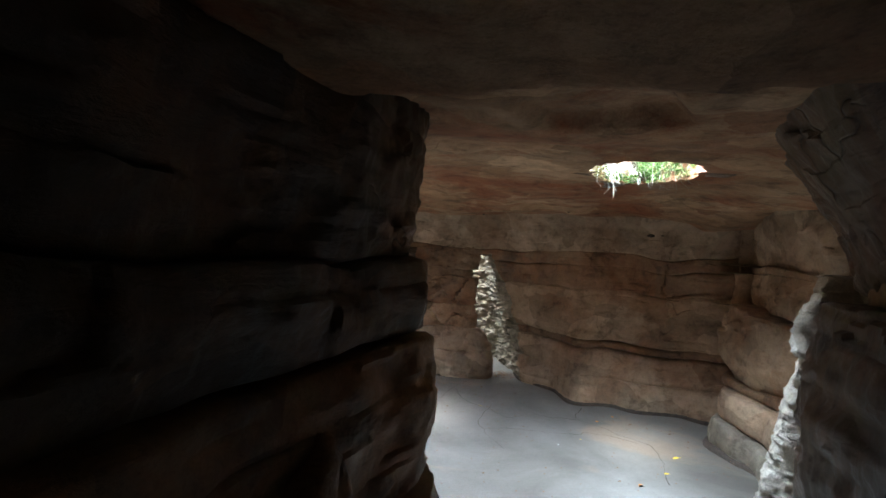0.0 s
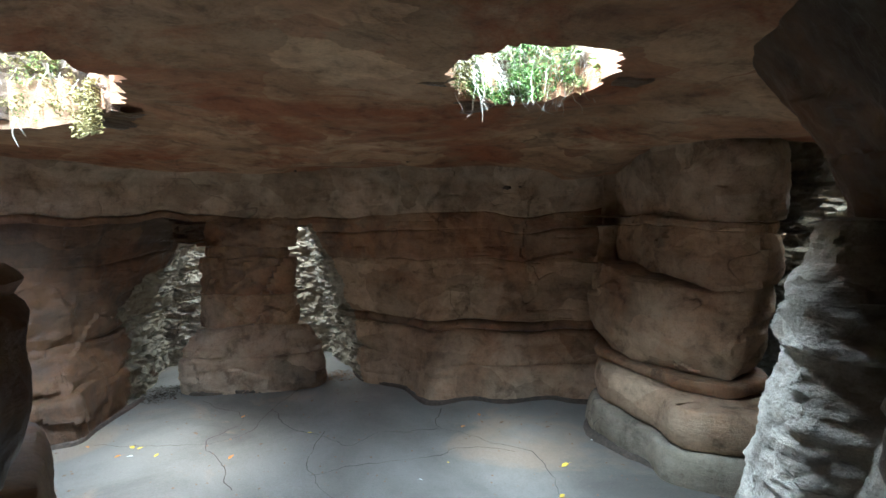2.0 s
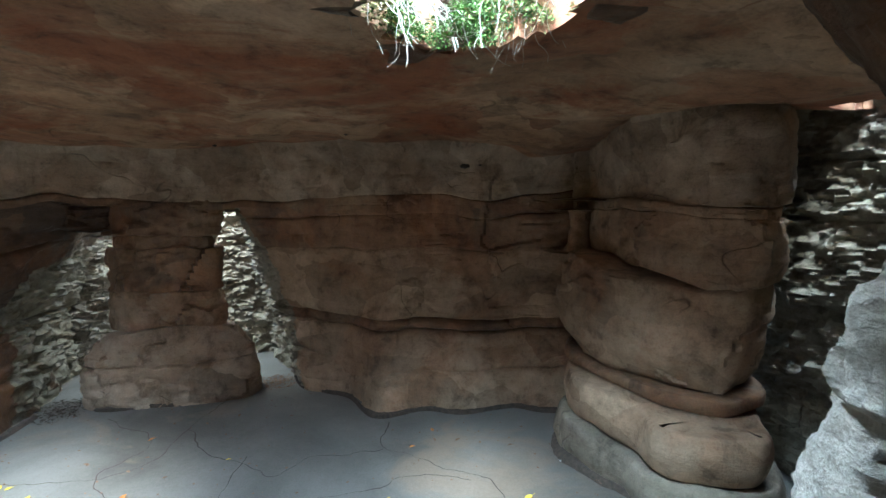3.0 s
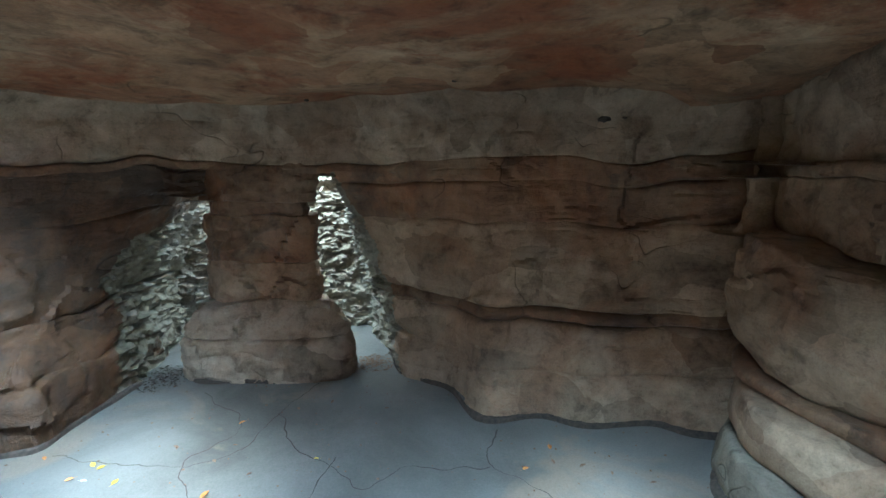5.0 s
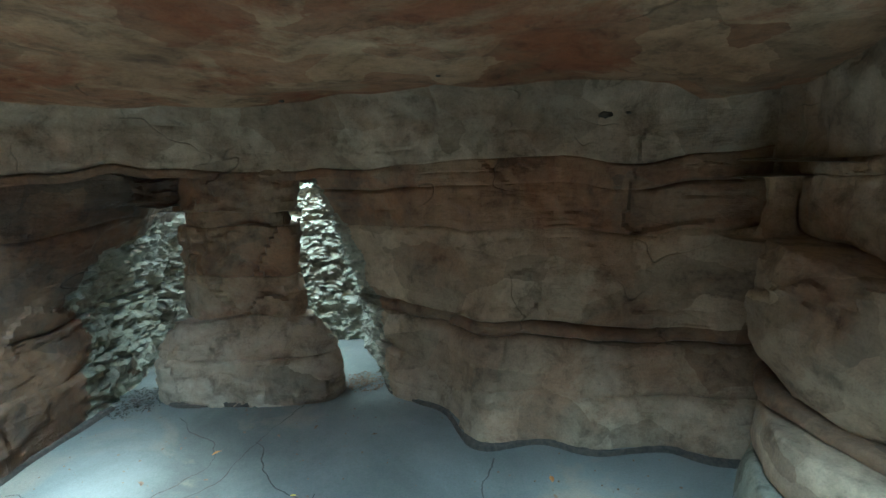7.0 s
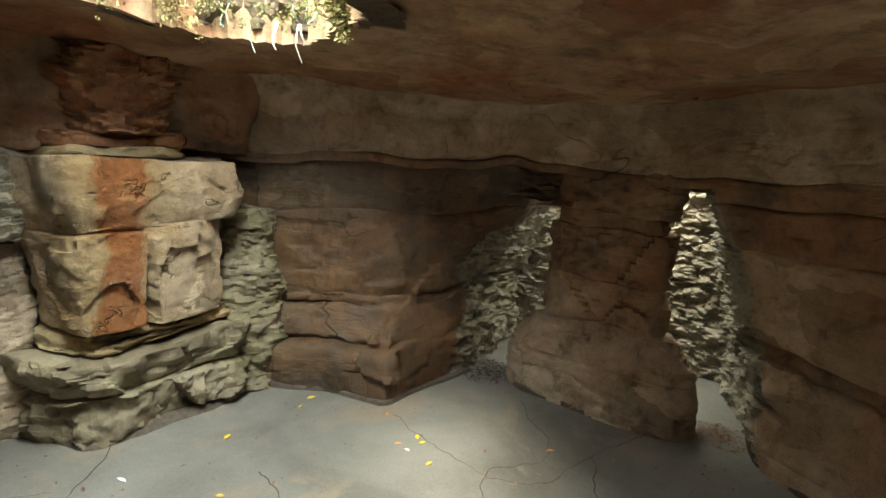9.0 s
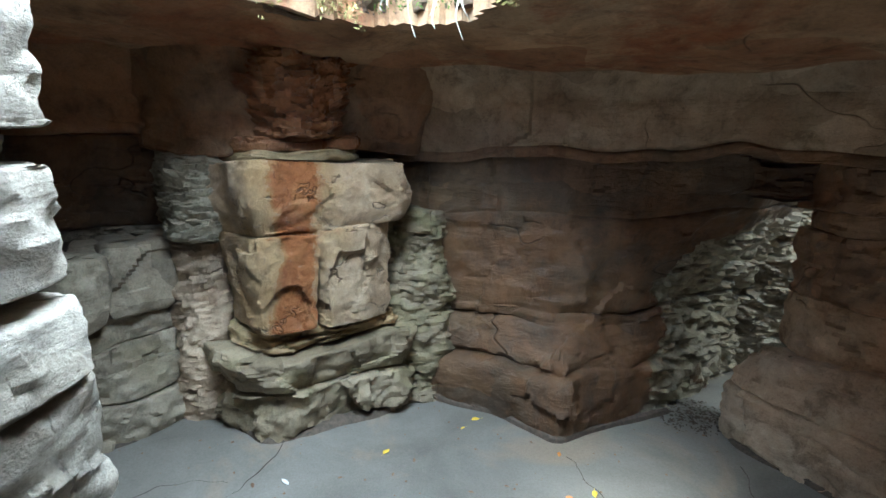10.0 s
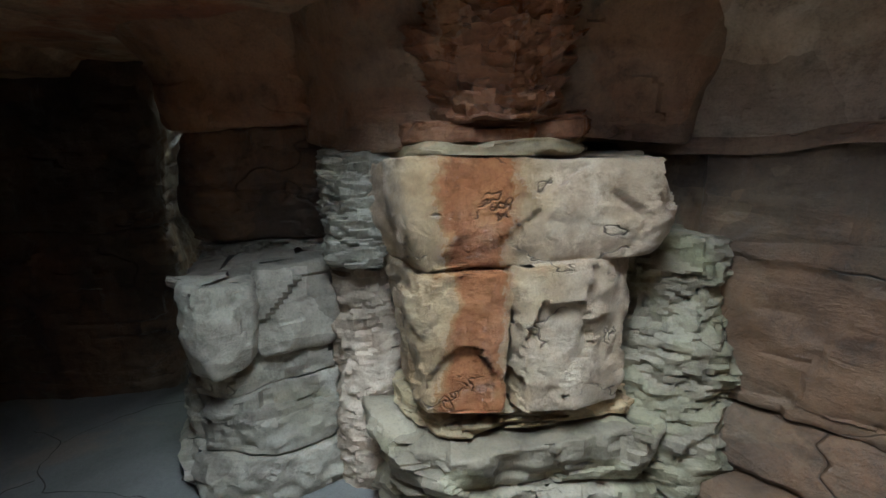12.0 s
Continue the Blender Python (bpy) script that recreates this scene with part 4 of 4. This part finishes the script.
# ---- skylight shafts with moss and roots ----
def shaft(poly, mat, seed, label, away):
    ob = thing("skylight_shaft", label, "rock shaft", kind="structure")
    cx, cy = np.mean(poly, axis=0)
    ring = [(cx + (x - cx) * 1.0, cy + (y - cy) * 1.0) for x, y in poly][::-1]
    far = [q for q in ring if 0.8 * (q[1] - cy) + away * (q[0] - cx) > -0.12]
    k = max(range(len(far)), key=lambda i: math.dist(far[i - 1], far[i]))
    bed("rock_layer", ob, far[k:] + far[:k], 1.97, 2.95, mat, 0.0, False, 0.03, 0.02, 0.14, seed=seed, chip=0.04, wave=0.04, facet=(0.2, 1.0), step=0.018)
    me = ob.children[0].data
    bm = bmesh.new()
    bm.from_mesh(me)
    bmesh.ops.delete(bm, geom=[f for f in bm.faces if len(f.verts) > 8], context="FACES_ONLY")
    bm.to_mesh(me)
    bm.free()
    return ob


shaft_front = shaft(HOLE_FRONT, DARK_WET_AND_SHADED, 131, "rocky rim of an opening in the roof, grown with moss", 0.3)
shaft_left = shaft(HOLE_LEFT, DARK_WET_AND_SHADED, 132, "rough pale rock rim of a roof opening", -0.6)


def tubes(name, lines, radius, mat, label="", kind="", category="", parent=None):
    verts, faces = [], []
    for line in lines:
        k0 = len(verts)
        n = len(line)
        for i, q in enumerate(line):
            r = radius * (1 - 0.7 * i / n)
            for a in range(3):
                an = a * 2.094
                verts.append((q[0] + r * math.cos(an), q[1] + r * math.sin(an), q[2] + r * 0.5 * math.cos(an + 1)))
        for i in range(n - 1):
            for a in range(3):
                u, v = k0 + 3 * i + a, k0 + 3 * i + (a + 1) % 3
                faces.append((u, v, v + 3, u + 3))
    ob = mesh_object(name, verts, faces, mat, parent)
    return tagged(ob, label, category, kind=kind)


def wander(rng, start, way, length, steps, curl):
    p, d, out = Vector(start), Vector(way).normalized(), []
    for _ in range(steps):
        out.append(tuple(p))
        d = (d + Vector((rng.uniform(-1, 1), rng.uniform(-1, 1), rng.uniform(-1, 1))) * curl).normalized()
        p = p + d * (length / steps)
    return out


def on_ring(rng, poly, a0, a1, z0, z1, inward):
    cx, cy = np.mean(poly, axis=0)
    a = rng.uniform(a0, a1)
    rad = 0.0
    for i in range(len(poly)):
        (x1, y1), (x2, y2) = poly[i], poly[(i + 1) % len(poly)]
        dx, dy = math.cos(a), math.sin(a)
        ex, ey = x2 - x1, y2 - y1
        den = dx * ey - dy * ex
        if abs(den) < 1e-9:
            continue
        t = ((x1 - cx) * ey - (y1 - cy) * ex) / den
        u = ((x1 - cx) * dy - (y1 - cy) * dx) / den
        if t > 0 and 0 <= u <= 1:
            rad = t
    rad -= inward
    return (cx + rad * math.cos(a), cy + rad * math.sin(a), rng.uniform(z0, z1)), a


def moss_patch(name, rng, poly, spans, count, mat, blade, label):
    """Many small upright and hanging shoots on the rim of an opening."""
    verts, faces = [], []
    for _ in range(count):
        a0, a1, z0, z1 = spans[rng.randrange(len(spans))]
        (x, y, z), a = on_ring(rng, poly, a0, a1, z0, z1, rng.uniform(-0.01, 0.05))
        if lumps(np.array([[x, y, z]]), 0.07, 5)[0] < -0.15:
            continue
        b = blade * rng.uniform(0.5, 1.4)
        k = len(verts)
        d = Vector((-math.cos(a) + rng.uniform(-0.8, 0.8), -math.sin(a) + rng.uniform(-0.8, 0.8), rng.uniform(-1.0, 0.6))).normalized()
        side = d.orthogonal().normalized()
        side.rotate(Euler((rng.uniform(0, 6), rng.uniform(0, 6), 0)))
        p = Vector((x, y, z))
        verts += [p - side * b * 0.25, p + side * b * 0.25, p + d * b * 0.7 + side * b * 0.2, p + d * b * 1.1]
        faces += [(k, k + 1, k + 2), (k, k + 2, k + 3)]
    ob = mesh_object(name, verts, faces, mat, smooth=False)
    return tagged(ob, label, "moss", kind="stuff")


rng = random.Random(5)
PI = math.pi
moss_patch("moss", rng, HOLE_FRONT, [(0.15 * PI, 0.85 * PI, 1.95, 2.35), (0.3 * PI, 0.7 * PI, 1.95, 2.1)], 9000, MOSS, 0.012, "bright green moss on the lit rim of the roof opening")
moss_patch("moss", rng, HOLE_FRONT, [(0.6 * PI, 1.1 * PI, 1.93, 2.3), (-0.1 * PI, 0.2 * PI, 1.95, 2.3)], 4000, MOSS_OLD, 0.013, "yellowish dry moss hanging at the roof opening")
moss_patch("moss", rng, HOLE_FRONT, [(-0.08 * PI, 0.6 * PI, 1.98, 2.5)], 12000, MOSS, 0.016, "green moss and small plants covering the far side of the roof opening")
moss_patch("moss", rng, HOLE_LEFT, [(0.4 * PI, 1.1 * PI, 2.0, 2.5)], 9000, MOSS_OLD, 0.018, "dry moss and earth on the far side of the roof opening")
moss_patch("moss", rng, HOLE_LEFT, [(0.25 * PI, 0.42 * PI, 1.86, 2.1), (0.75 * PI, 0.95 * PI, 1.88, 2.15)], 7000, MOSS_OLD, 0.014, "yellowish moss hanging from the roof opening")
moss_patch("moss", rng, HOLE_LEFT, [(0.45 * PI, 0.75 * PI, 1.95, 2.3), (1.0 * PI, 1.2 * PI, 2.05, 2.4)], 5000, MOSS, 0.013, "green moss on the lit roof opening")
lines = []
for _ in range(800):
    (x, y, z), a = on_ring(rng, HOLE_FRONT, 0.02 * PI, 0.98 * PI, 2.0, 2.42, rng.uniform(0.0, 0.06))
    lines.append(wander(rng, (x, y, z), (-math.sin(a) * rng.choice((-1, 1)), math.cos(a), rng.uniform(-1.2, 0.3)), rng.uniform(0.08, 0.3), 9, 0.45))
tubes("root_tangle", lines, 0.0019, ROOT, "tangle of pale dry roots and grass in the roof opening", "stuff", "roots")
lines = []
for _ in range(60):
    (x, y, z), a = on_ring(rng, HOLE_LEFT, 0.3 * PI, 1.2 * PI, 1.98, 2.3, rng.uniform(0.0, 0.05))
    lines.append(wander(rng, (x, y, z), (-0.3 * math.cos(a), -0.3 * math.sin(a), -1), rng.uniform(0.06, 0.16), 8, 0.35))
tubes("root_tangle", lines, 0.0028, ROOT, "pale hanging roots at the second roof opening", "stuff", "roots")
for x, y, z, ln in ((1.16, 3.15, 1.97, 0.05), (-0.98, 4.10, 1.95, 0.16), (-1.08, 4.08, 1.96, 0.12), (-0.50, 3.15, 1.97, 0.15)):
    tubes("hanging_root", [wander(rng, (x, y, z), (0.1, -0.1, -1), ln, 10, 0.22), wander(rng, (x + 0.01, y, z), (0.3, -0.2, -1), ln * 0.7, 8, 0.25)], 0.004, ROOT,
          "pale forked root hanging from the roof opening", category="root")

# ---- floor details ----
CRACKS = [
    [(1.31, 4.70), (1.23, 4.39), (1.36, 4.11), (1.54, 3.92), (1.62, 3.62), (1.5, 3.2)],
    [(0.42, 4.6), (0.35, 4.29), (0.34, 4.03), (0.45, 3.6)],
    [(0.34, 4.03), (0.8, 4.02), (1.12, 4.0), (1.31, 3.98), (1.54, 3.86)],
    [(-0.46, 5.42), (-0.17, 5.08), (-0.12, 4.92), (-0.3, 4.71), (-0.24, 4.4), (-0.1, 4.0)],
    [(0.28, 5.44), (0.08, 5.1), (-0.12, 4.72), (-0.48, 4.67), (-0.72, 4.75), (-1.03, 4.86)],
    [(0.08, 5.1), (0.22, 4.77), (0.58, 4.37), (0.79, 4.42), (1.23, 4.39)],
    [(-2.01, 3.86), (-1.76, 3.57), (-1.63, 3.43), (-1.3, 3.3)],
    [(-1.98, 3.0), (-1.94, 3.32), (-1.79, 3.48)],
    [(-1.19, 4.08), (-1.04, 4.01), (-0.8, 3.8), (-0.7, 3.4)],
    [(-2.4, 2.9), (-2.62, 2.5), (-2.82, 2.11), (-3.08, 2.1), (-3.3, 1.9)],
    [(-2.82, 2.11), (-2.6, 1.9)], [(-3.08, 2.1), (-3.3, 2.3), (-3.5, 2.75)],
]


def on_floor(x, y):
    return float(floor_height(np.array([[x, y, 0.0]]))[0])


def floor_crack(points, seed):
    line = spline(points, 0.02)
    p = np.c_[line, np.zeros(len(line))]
    line = line + 0.035 * np.stack([fbm(p, 0.2, 4, seed), fbm(p, 0.2, 4, seed + 1)], 1)
    t = np.gradient(line, axis=0)
    t /= np.linalg.norm(t, axis=1)[:, None]
    nrm = np.stack([t[:, 1], -t[:, 0]], 1)
    w = 0.0008 + 0.0018 * (1 + lumps(p, 0.13, seed + 2))
    p = np.c_[line, np.zeros(len(line))]
    z = floor_height(p) + 0.0035
    verts = np.r_[np.c_[line - nrm * w[:, None], z], np.c_[line + nrm * w[:, None], z]]
    n = len(line)
    return mesh_object("floor_crack", verts, [(i, i + 1, n + i + 1, n + i) for i in range(n - 1)], DIRT_AND_PIT_SHADE, floor)


for k, c in enumerate(CRACKS):
    floor_crack(c, 300 + 7 * k)


def dirt_edge(plan, seed, width=0.05, closed=False):
    """Dark damp litter gathered where the rock meets the floor."""
    line = spline(plan, 0.03, closed)
    t = np.gradient(line, axis=0)
    t /= np.linalg.norm(t, axis=1)[:, None] + 1e-9
    nrm = np.stack([t[:, 1], -t[:, 0]], 1)
    p = np.c_[line, np.zeros(len(line))]
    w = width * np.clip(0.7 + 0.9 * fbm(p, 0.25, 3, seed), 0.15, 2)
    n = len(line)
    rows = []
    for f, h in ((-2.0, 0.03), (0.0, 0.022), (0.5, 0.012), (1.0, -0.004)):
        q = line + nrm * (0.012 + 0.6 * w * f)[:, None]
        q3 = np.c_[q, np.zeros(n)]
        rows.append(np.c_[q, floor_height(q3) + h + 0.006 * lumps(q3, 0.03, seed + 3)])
    faces = [(k * n + i, k * n + i + 1, (k + 1) * n + i + 1, (k + 1) * n + i) for k in range(3) for i in range(n - 1)]
    ob = mesh_object("dirt", np.concatenate(rows), faces, DIRT_AND_PIT_SHADE, floor)
    return tagged(ob, "dark damp dirt along the foot of the rock", kind="stuff")


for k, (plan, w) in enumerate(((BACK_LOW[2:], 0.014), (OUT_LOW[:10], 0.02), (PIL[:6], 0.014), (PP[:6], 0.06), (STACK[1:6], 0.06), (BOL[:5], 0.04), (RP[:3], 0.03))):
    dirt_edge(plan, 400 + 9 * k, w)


def leaf_mesh(name, mat, size, curl):
    """A fallen leaf: a folded, curled blade with a short stalk."""
    verts, faces = [], []
    outline = [(-1.0, 0.0), (-0.55, 0.38), (0.0, 0.52), (0.55, 0.36), (1.05, 0.0)]
    for x, y in outline:
        for s in (-1, 0, 1):
            verts.append((x * size, s * y * size, size * (curl * abs(s) * y + 0.18 * curl * x * x + 0.03)))
    for i in range(4):
        for s in (0, 1):
            a = 3 * i + s
            faces.append((a, a + 3, a + 4, a + 1))
    k = len(verts)
    verts += [(-1.0 * size, -0.03 * size, 0.04 * size), (-1.0 * size, 0.03 * size, 0.04 * size), (-1.6 * size, 0.1 * size, 0.10 * size), (-1.6 * size, 0.05 * size, 0.12 * size)]
    faces.append((k, k + 1, k + 2, k + 3))
    me = bpy.data.meshes.new(name)
    me.from_pydata(verts, [], faces)
    me.materials.append(mat)
    me.update()
    return me


LEAVES = {
    "yellow": (leaf_mesh("leaf", LEAF_YELLOW, 0.022, 0.35), "small yellow fallen leaf lying on the concrete floor"),
    "orange": (leaf_mesh("leaf", LEAF_ORANGE, 0.024, 0.5), "curled orange fallen leaf lying on the concrete floor"),
    "brown": (leaf_mesh("leaf", LEAF_BROWN, 0.020, 0.6), "dry brown fallen leaf lying on the concrete floor"),
    "white": (leaf_mesh("leaf", LEAF_WHITE, 0.020, 0.3), "bleached pale leaf lying on the concrete floor"),
}


def leaf(kind, x, y, scale=1.0):
    me, label = LEAVES[kind]
    ob = new("fallen_leaf", me)
    ob.matrix_world = pose(x, y, on_floor(x, y) + 0.003, rng.uniform(-12, 12), rng.uniform(-12, 12), rng.uniform(0, 360)) @ Matrix.Scale(scale, 4)
    return tagged(ob, label, "leaf", "fallen leaves on the floor")


for kind, spots in (
    ("yellow", ((1.73, 3.61, 1.3), (-0.57, 4.56, 1), (-0.69, 4.69, 1), (-1.52, 4.73, 1.3), (-1.5, 4.62, 0.7), (-1.56, 4.17, 1.3), (-0.74, 4.72, 1.1), (-2.43, 3.7, 1.2), (1.1, 3.87, 0.7), (-1.2, 3.86, 0.8), (1.55, 3.35, 1), (0.35, 4.6, 0.7))),
    ("orange", ((2.15, 3.57, 1.3), (-0.1, 5.02, 1), (1.54, 4.46, 0.9), (1.36, 4.31, 0.9), (-1.02, 4.83, 0.8), (-2.04, 4.03, 1.3), (-2.55, 3.49, 1.2), (-0.13, 4.41, 1.1), (1.3, 3.15, 1.2), (-0.79, 4.61, 0.8))),
    ("white", ((-0.72, 4.59, 1), (-1.64, 3.69, 1.2), (2.07, 3.84, 0.6), (0.9, 3.75, 0.6))),
    ("brown", ((1.51, 4.34, 0.9), (1.64, 4.28, 1.0), (-0.38, 4.81, 0.8), (-0.16, 4.67, 0.9), (-0.09, 4.8, 0.7), (0.04, 4.53, 0.8), (0.4, 5.18, 0.9), (0.2, 5.13, 0.8), (0.73, 5.04, 0.8), (-1.42, 4.24, 0.7), (-0.39, 4.82, 0.8), (-1.71, 3.57, 0.8), (-1.08, 4.3, 0.7), (-1.01, 4.45, 0.6), (-1.07, 4.04, 0.8), (-1.52, 3.9, 0.6), (-1.39, 4.1, 0.6), (0.0, 5.2, 0.8), (-0.3, 5.1, 0.6), (1.9, 4.1, 0.8), (1.75, 4.2, 0.6))),
):
    for x, y, sc in spots:
        leaf(kind, x, y, sc)

# small crumbs of stone and bark strewn over the floor
verts, faces = [], []
for _ in range(700):
    x, y = rng.uniform(-2.5, 2.2), rng.uniform(2.4, 5.6)
    r = rng.uniform(0.002, 0.008)
    k, z = len(verts), on_floor(x, y)
    a0 = rng.uniform(0, 6)
    for q in range(4):
        rr = r * rng.uniform(0.6, 1.5)
        verts.append((x + rr * math.cos(a0 + q * 1.57), y + rr * math.sin(a0 + q * 1.57), z))
    verts.append((x, y, z + r * rng.uniform(0.5, 1.0)))
    faces += [(k + q, k + (q + 1) % 4, k + 4) for q in range(4)]
tagged(mesh_object("floor_litter", verts, faces, LEAF_BROWN, None, smooth=False), "fine brown crumbs of bark and stone on the floor", "litter", kind="stuff")


def litter_heap(x0, y0, rx, ry, count, seed, label):
    """Dead leaves and crumbs swept into a corner: a low mound of small curled pieces."""
    r = random.Random(seed)
    verts, faces = [], []
    for _ in range(count):
        a, d = r.uniform(0, 6.283), r.random() ** 0.7
        x, y = x0 + rx * d * math.cos(a), y0 + ry * d * math.sin(a)
        z = on_floor(x, y) + 0.004 + 0.022 * (1 - d) * r.random()
        size, turn = r.uniform(0.006, 0.018), r.uniform(0, 6.283)
        k = len(verts)
        for px, py, pz in ((-1, 0, 0), (0, 0.5, 0.3), (1, 0, 0.15), (0, -0.5, 0.25)):
            verts.append((x + size * (px * math.cos(turn) - py * math.sin(turn)), y + size * (px * math.sin(turn) + py * math.cos(turn)), z + size * pz * r.uniform(0.3, 1.6)))
        faces += [(k, k + 1, k + 2), (k, k + 2, k + 3)]
    ob = mesh_object("leaf_litter", verts, faces, LEAF_BROWN if seed % 2 else DIRT_AND_PIT_SHADE, None, smooth=False)
    return tagged(ob, label, "leaf litter", kind="stuff")


litter_heap(-2.52, 3.72, 0.14, 0.12, 260, 1, "brown dead leaves swept between the rock stacks")
litter_heap(-2.50, 3.70, 0.18, 0.14, 260, 2, "dark damp leaf mould between the rock stacks")
litter_heap(0.66, 5.72, 0.20, 0.16, 320, 3, "brown dead leaves lying in the bright gap")
litter_heap(-0.78, 5.72, 0.18, 0.22, 320, 4, "dark leaf mould at the foot of the gap")
litter_heap(-2.25, 3.75, 0.20, 0.08, 160, 5, "brown dead leaves along the foot of the pale pillar")
litter_heap(2.35, 2.9, 0.22, 0.2, 220, 7, "brown dead leaves in the gap beside the boulders")


def pit(parent, x, y, z, size, seed):
    """A small hole worn into the rock: a dark lump whose colour stands for the shade inside."""
    bm = bmesh.new()
    bmesh.ops.create_icosphere(bm, subdivisions=2, radius=size)
    r = random.Random(seed)
    for v in bm.verts:
        v.co *= r.uniform(0.75, 1.2)
        v.co.z *= 0.55
        v.co += Vector((x, y, z))
    return part("pit", bm, DIRT_AND_PIT_SHADE, parent, "small worn hole, its inner shade shown by a dark lump")


for k, (x, y, z, size) in enumerate(((1.89, 4.72, 1.67, 0.030), (1.99, 4.69, 1.675, 0.012), (0.33, 5.40, 1.83, 0.014), (1.11, 4.78, 1.86, 0.013), (-1.08, 5.54, 0.92, 0.022))):
    pit(wall_band if z > 1.2 else wall_left, x, y, z, size, 500 + k)


boulder = thing("boulder", "dark rounded sandstone slab leaning against the passage wall", "boulder")
lean_block = bed("rock_block", boulder, [(0.46, 0.0), (0.34, 0.13), (0.0, 0.17), (-0.4, 0.13), (-0.5, 0.0), (-0.4, -0.13), (0.0, -0.17), (0.34, -0.13)], 0.01, 0.17, SANDSTONE_BROWN, 0.0, True, 0.03, 0.07, seed=151)
run = Vector((0.26, 0.62, 0.52)).normalized()
across = Vector((-0.9, 0.38, 0.0)).normalized()
up = run.cross(across).normalized()
across = up.cross(run)
turn = Matrix((run, across, up)).transposed().to_4x4()
boulder.matrix_world = Matrix.Translation((-0.42, 1.02, 0.62)) @ turn
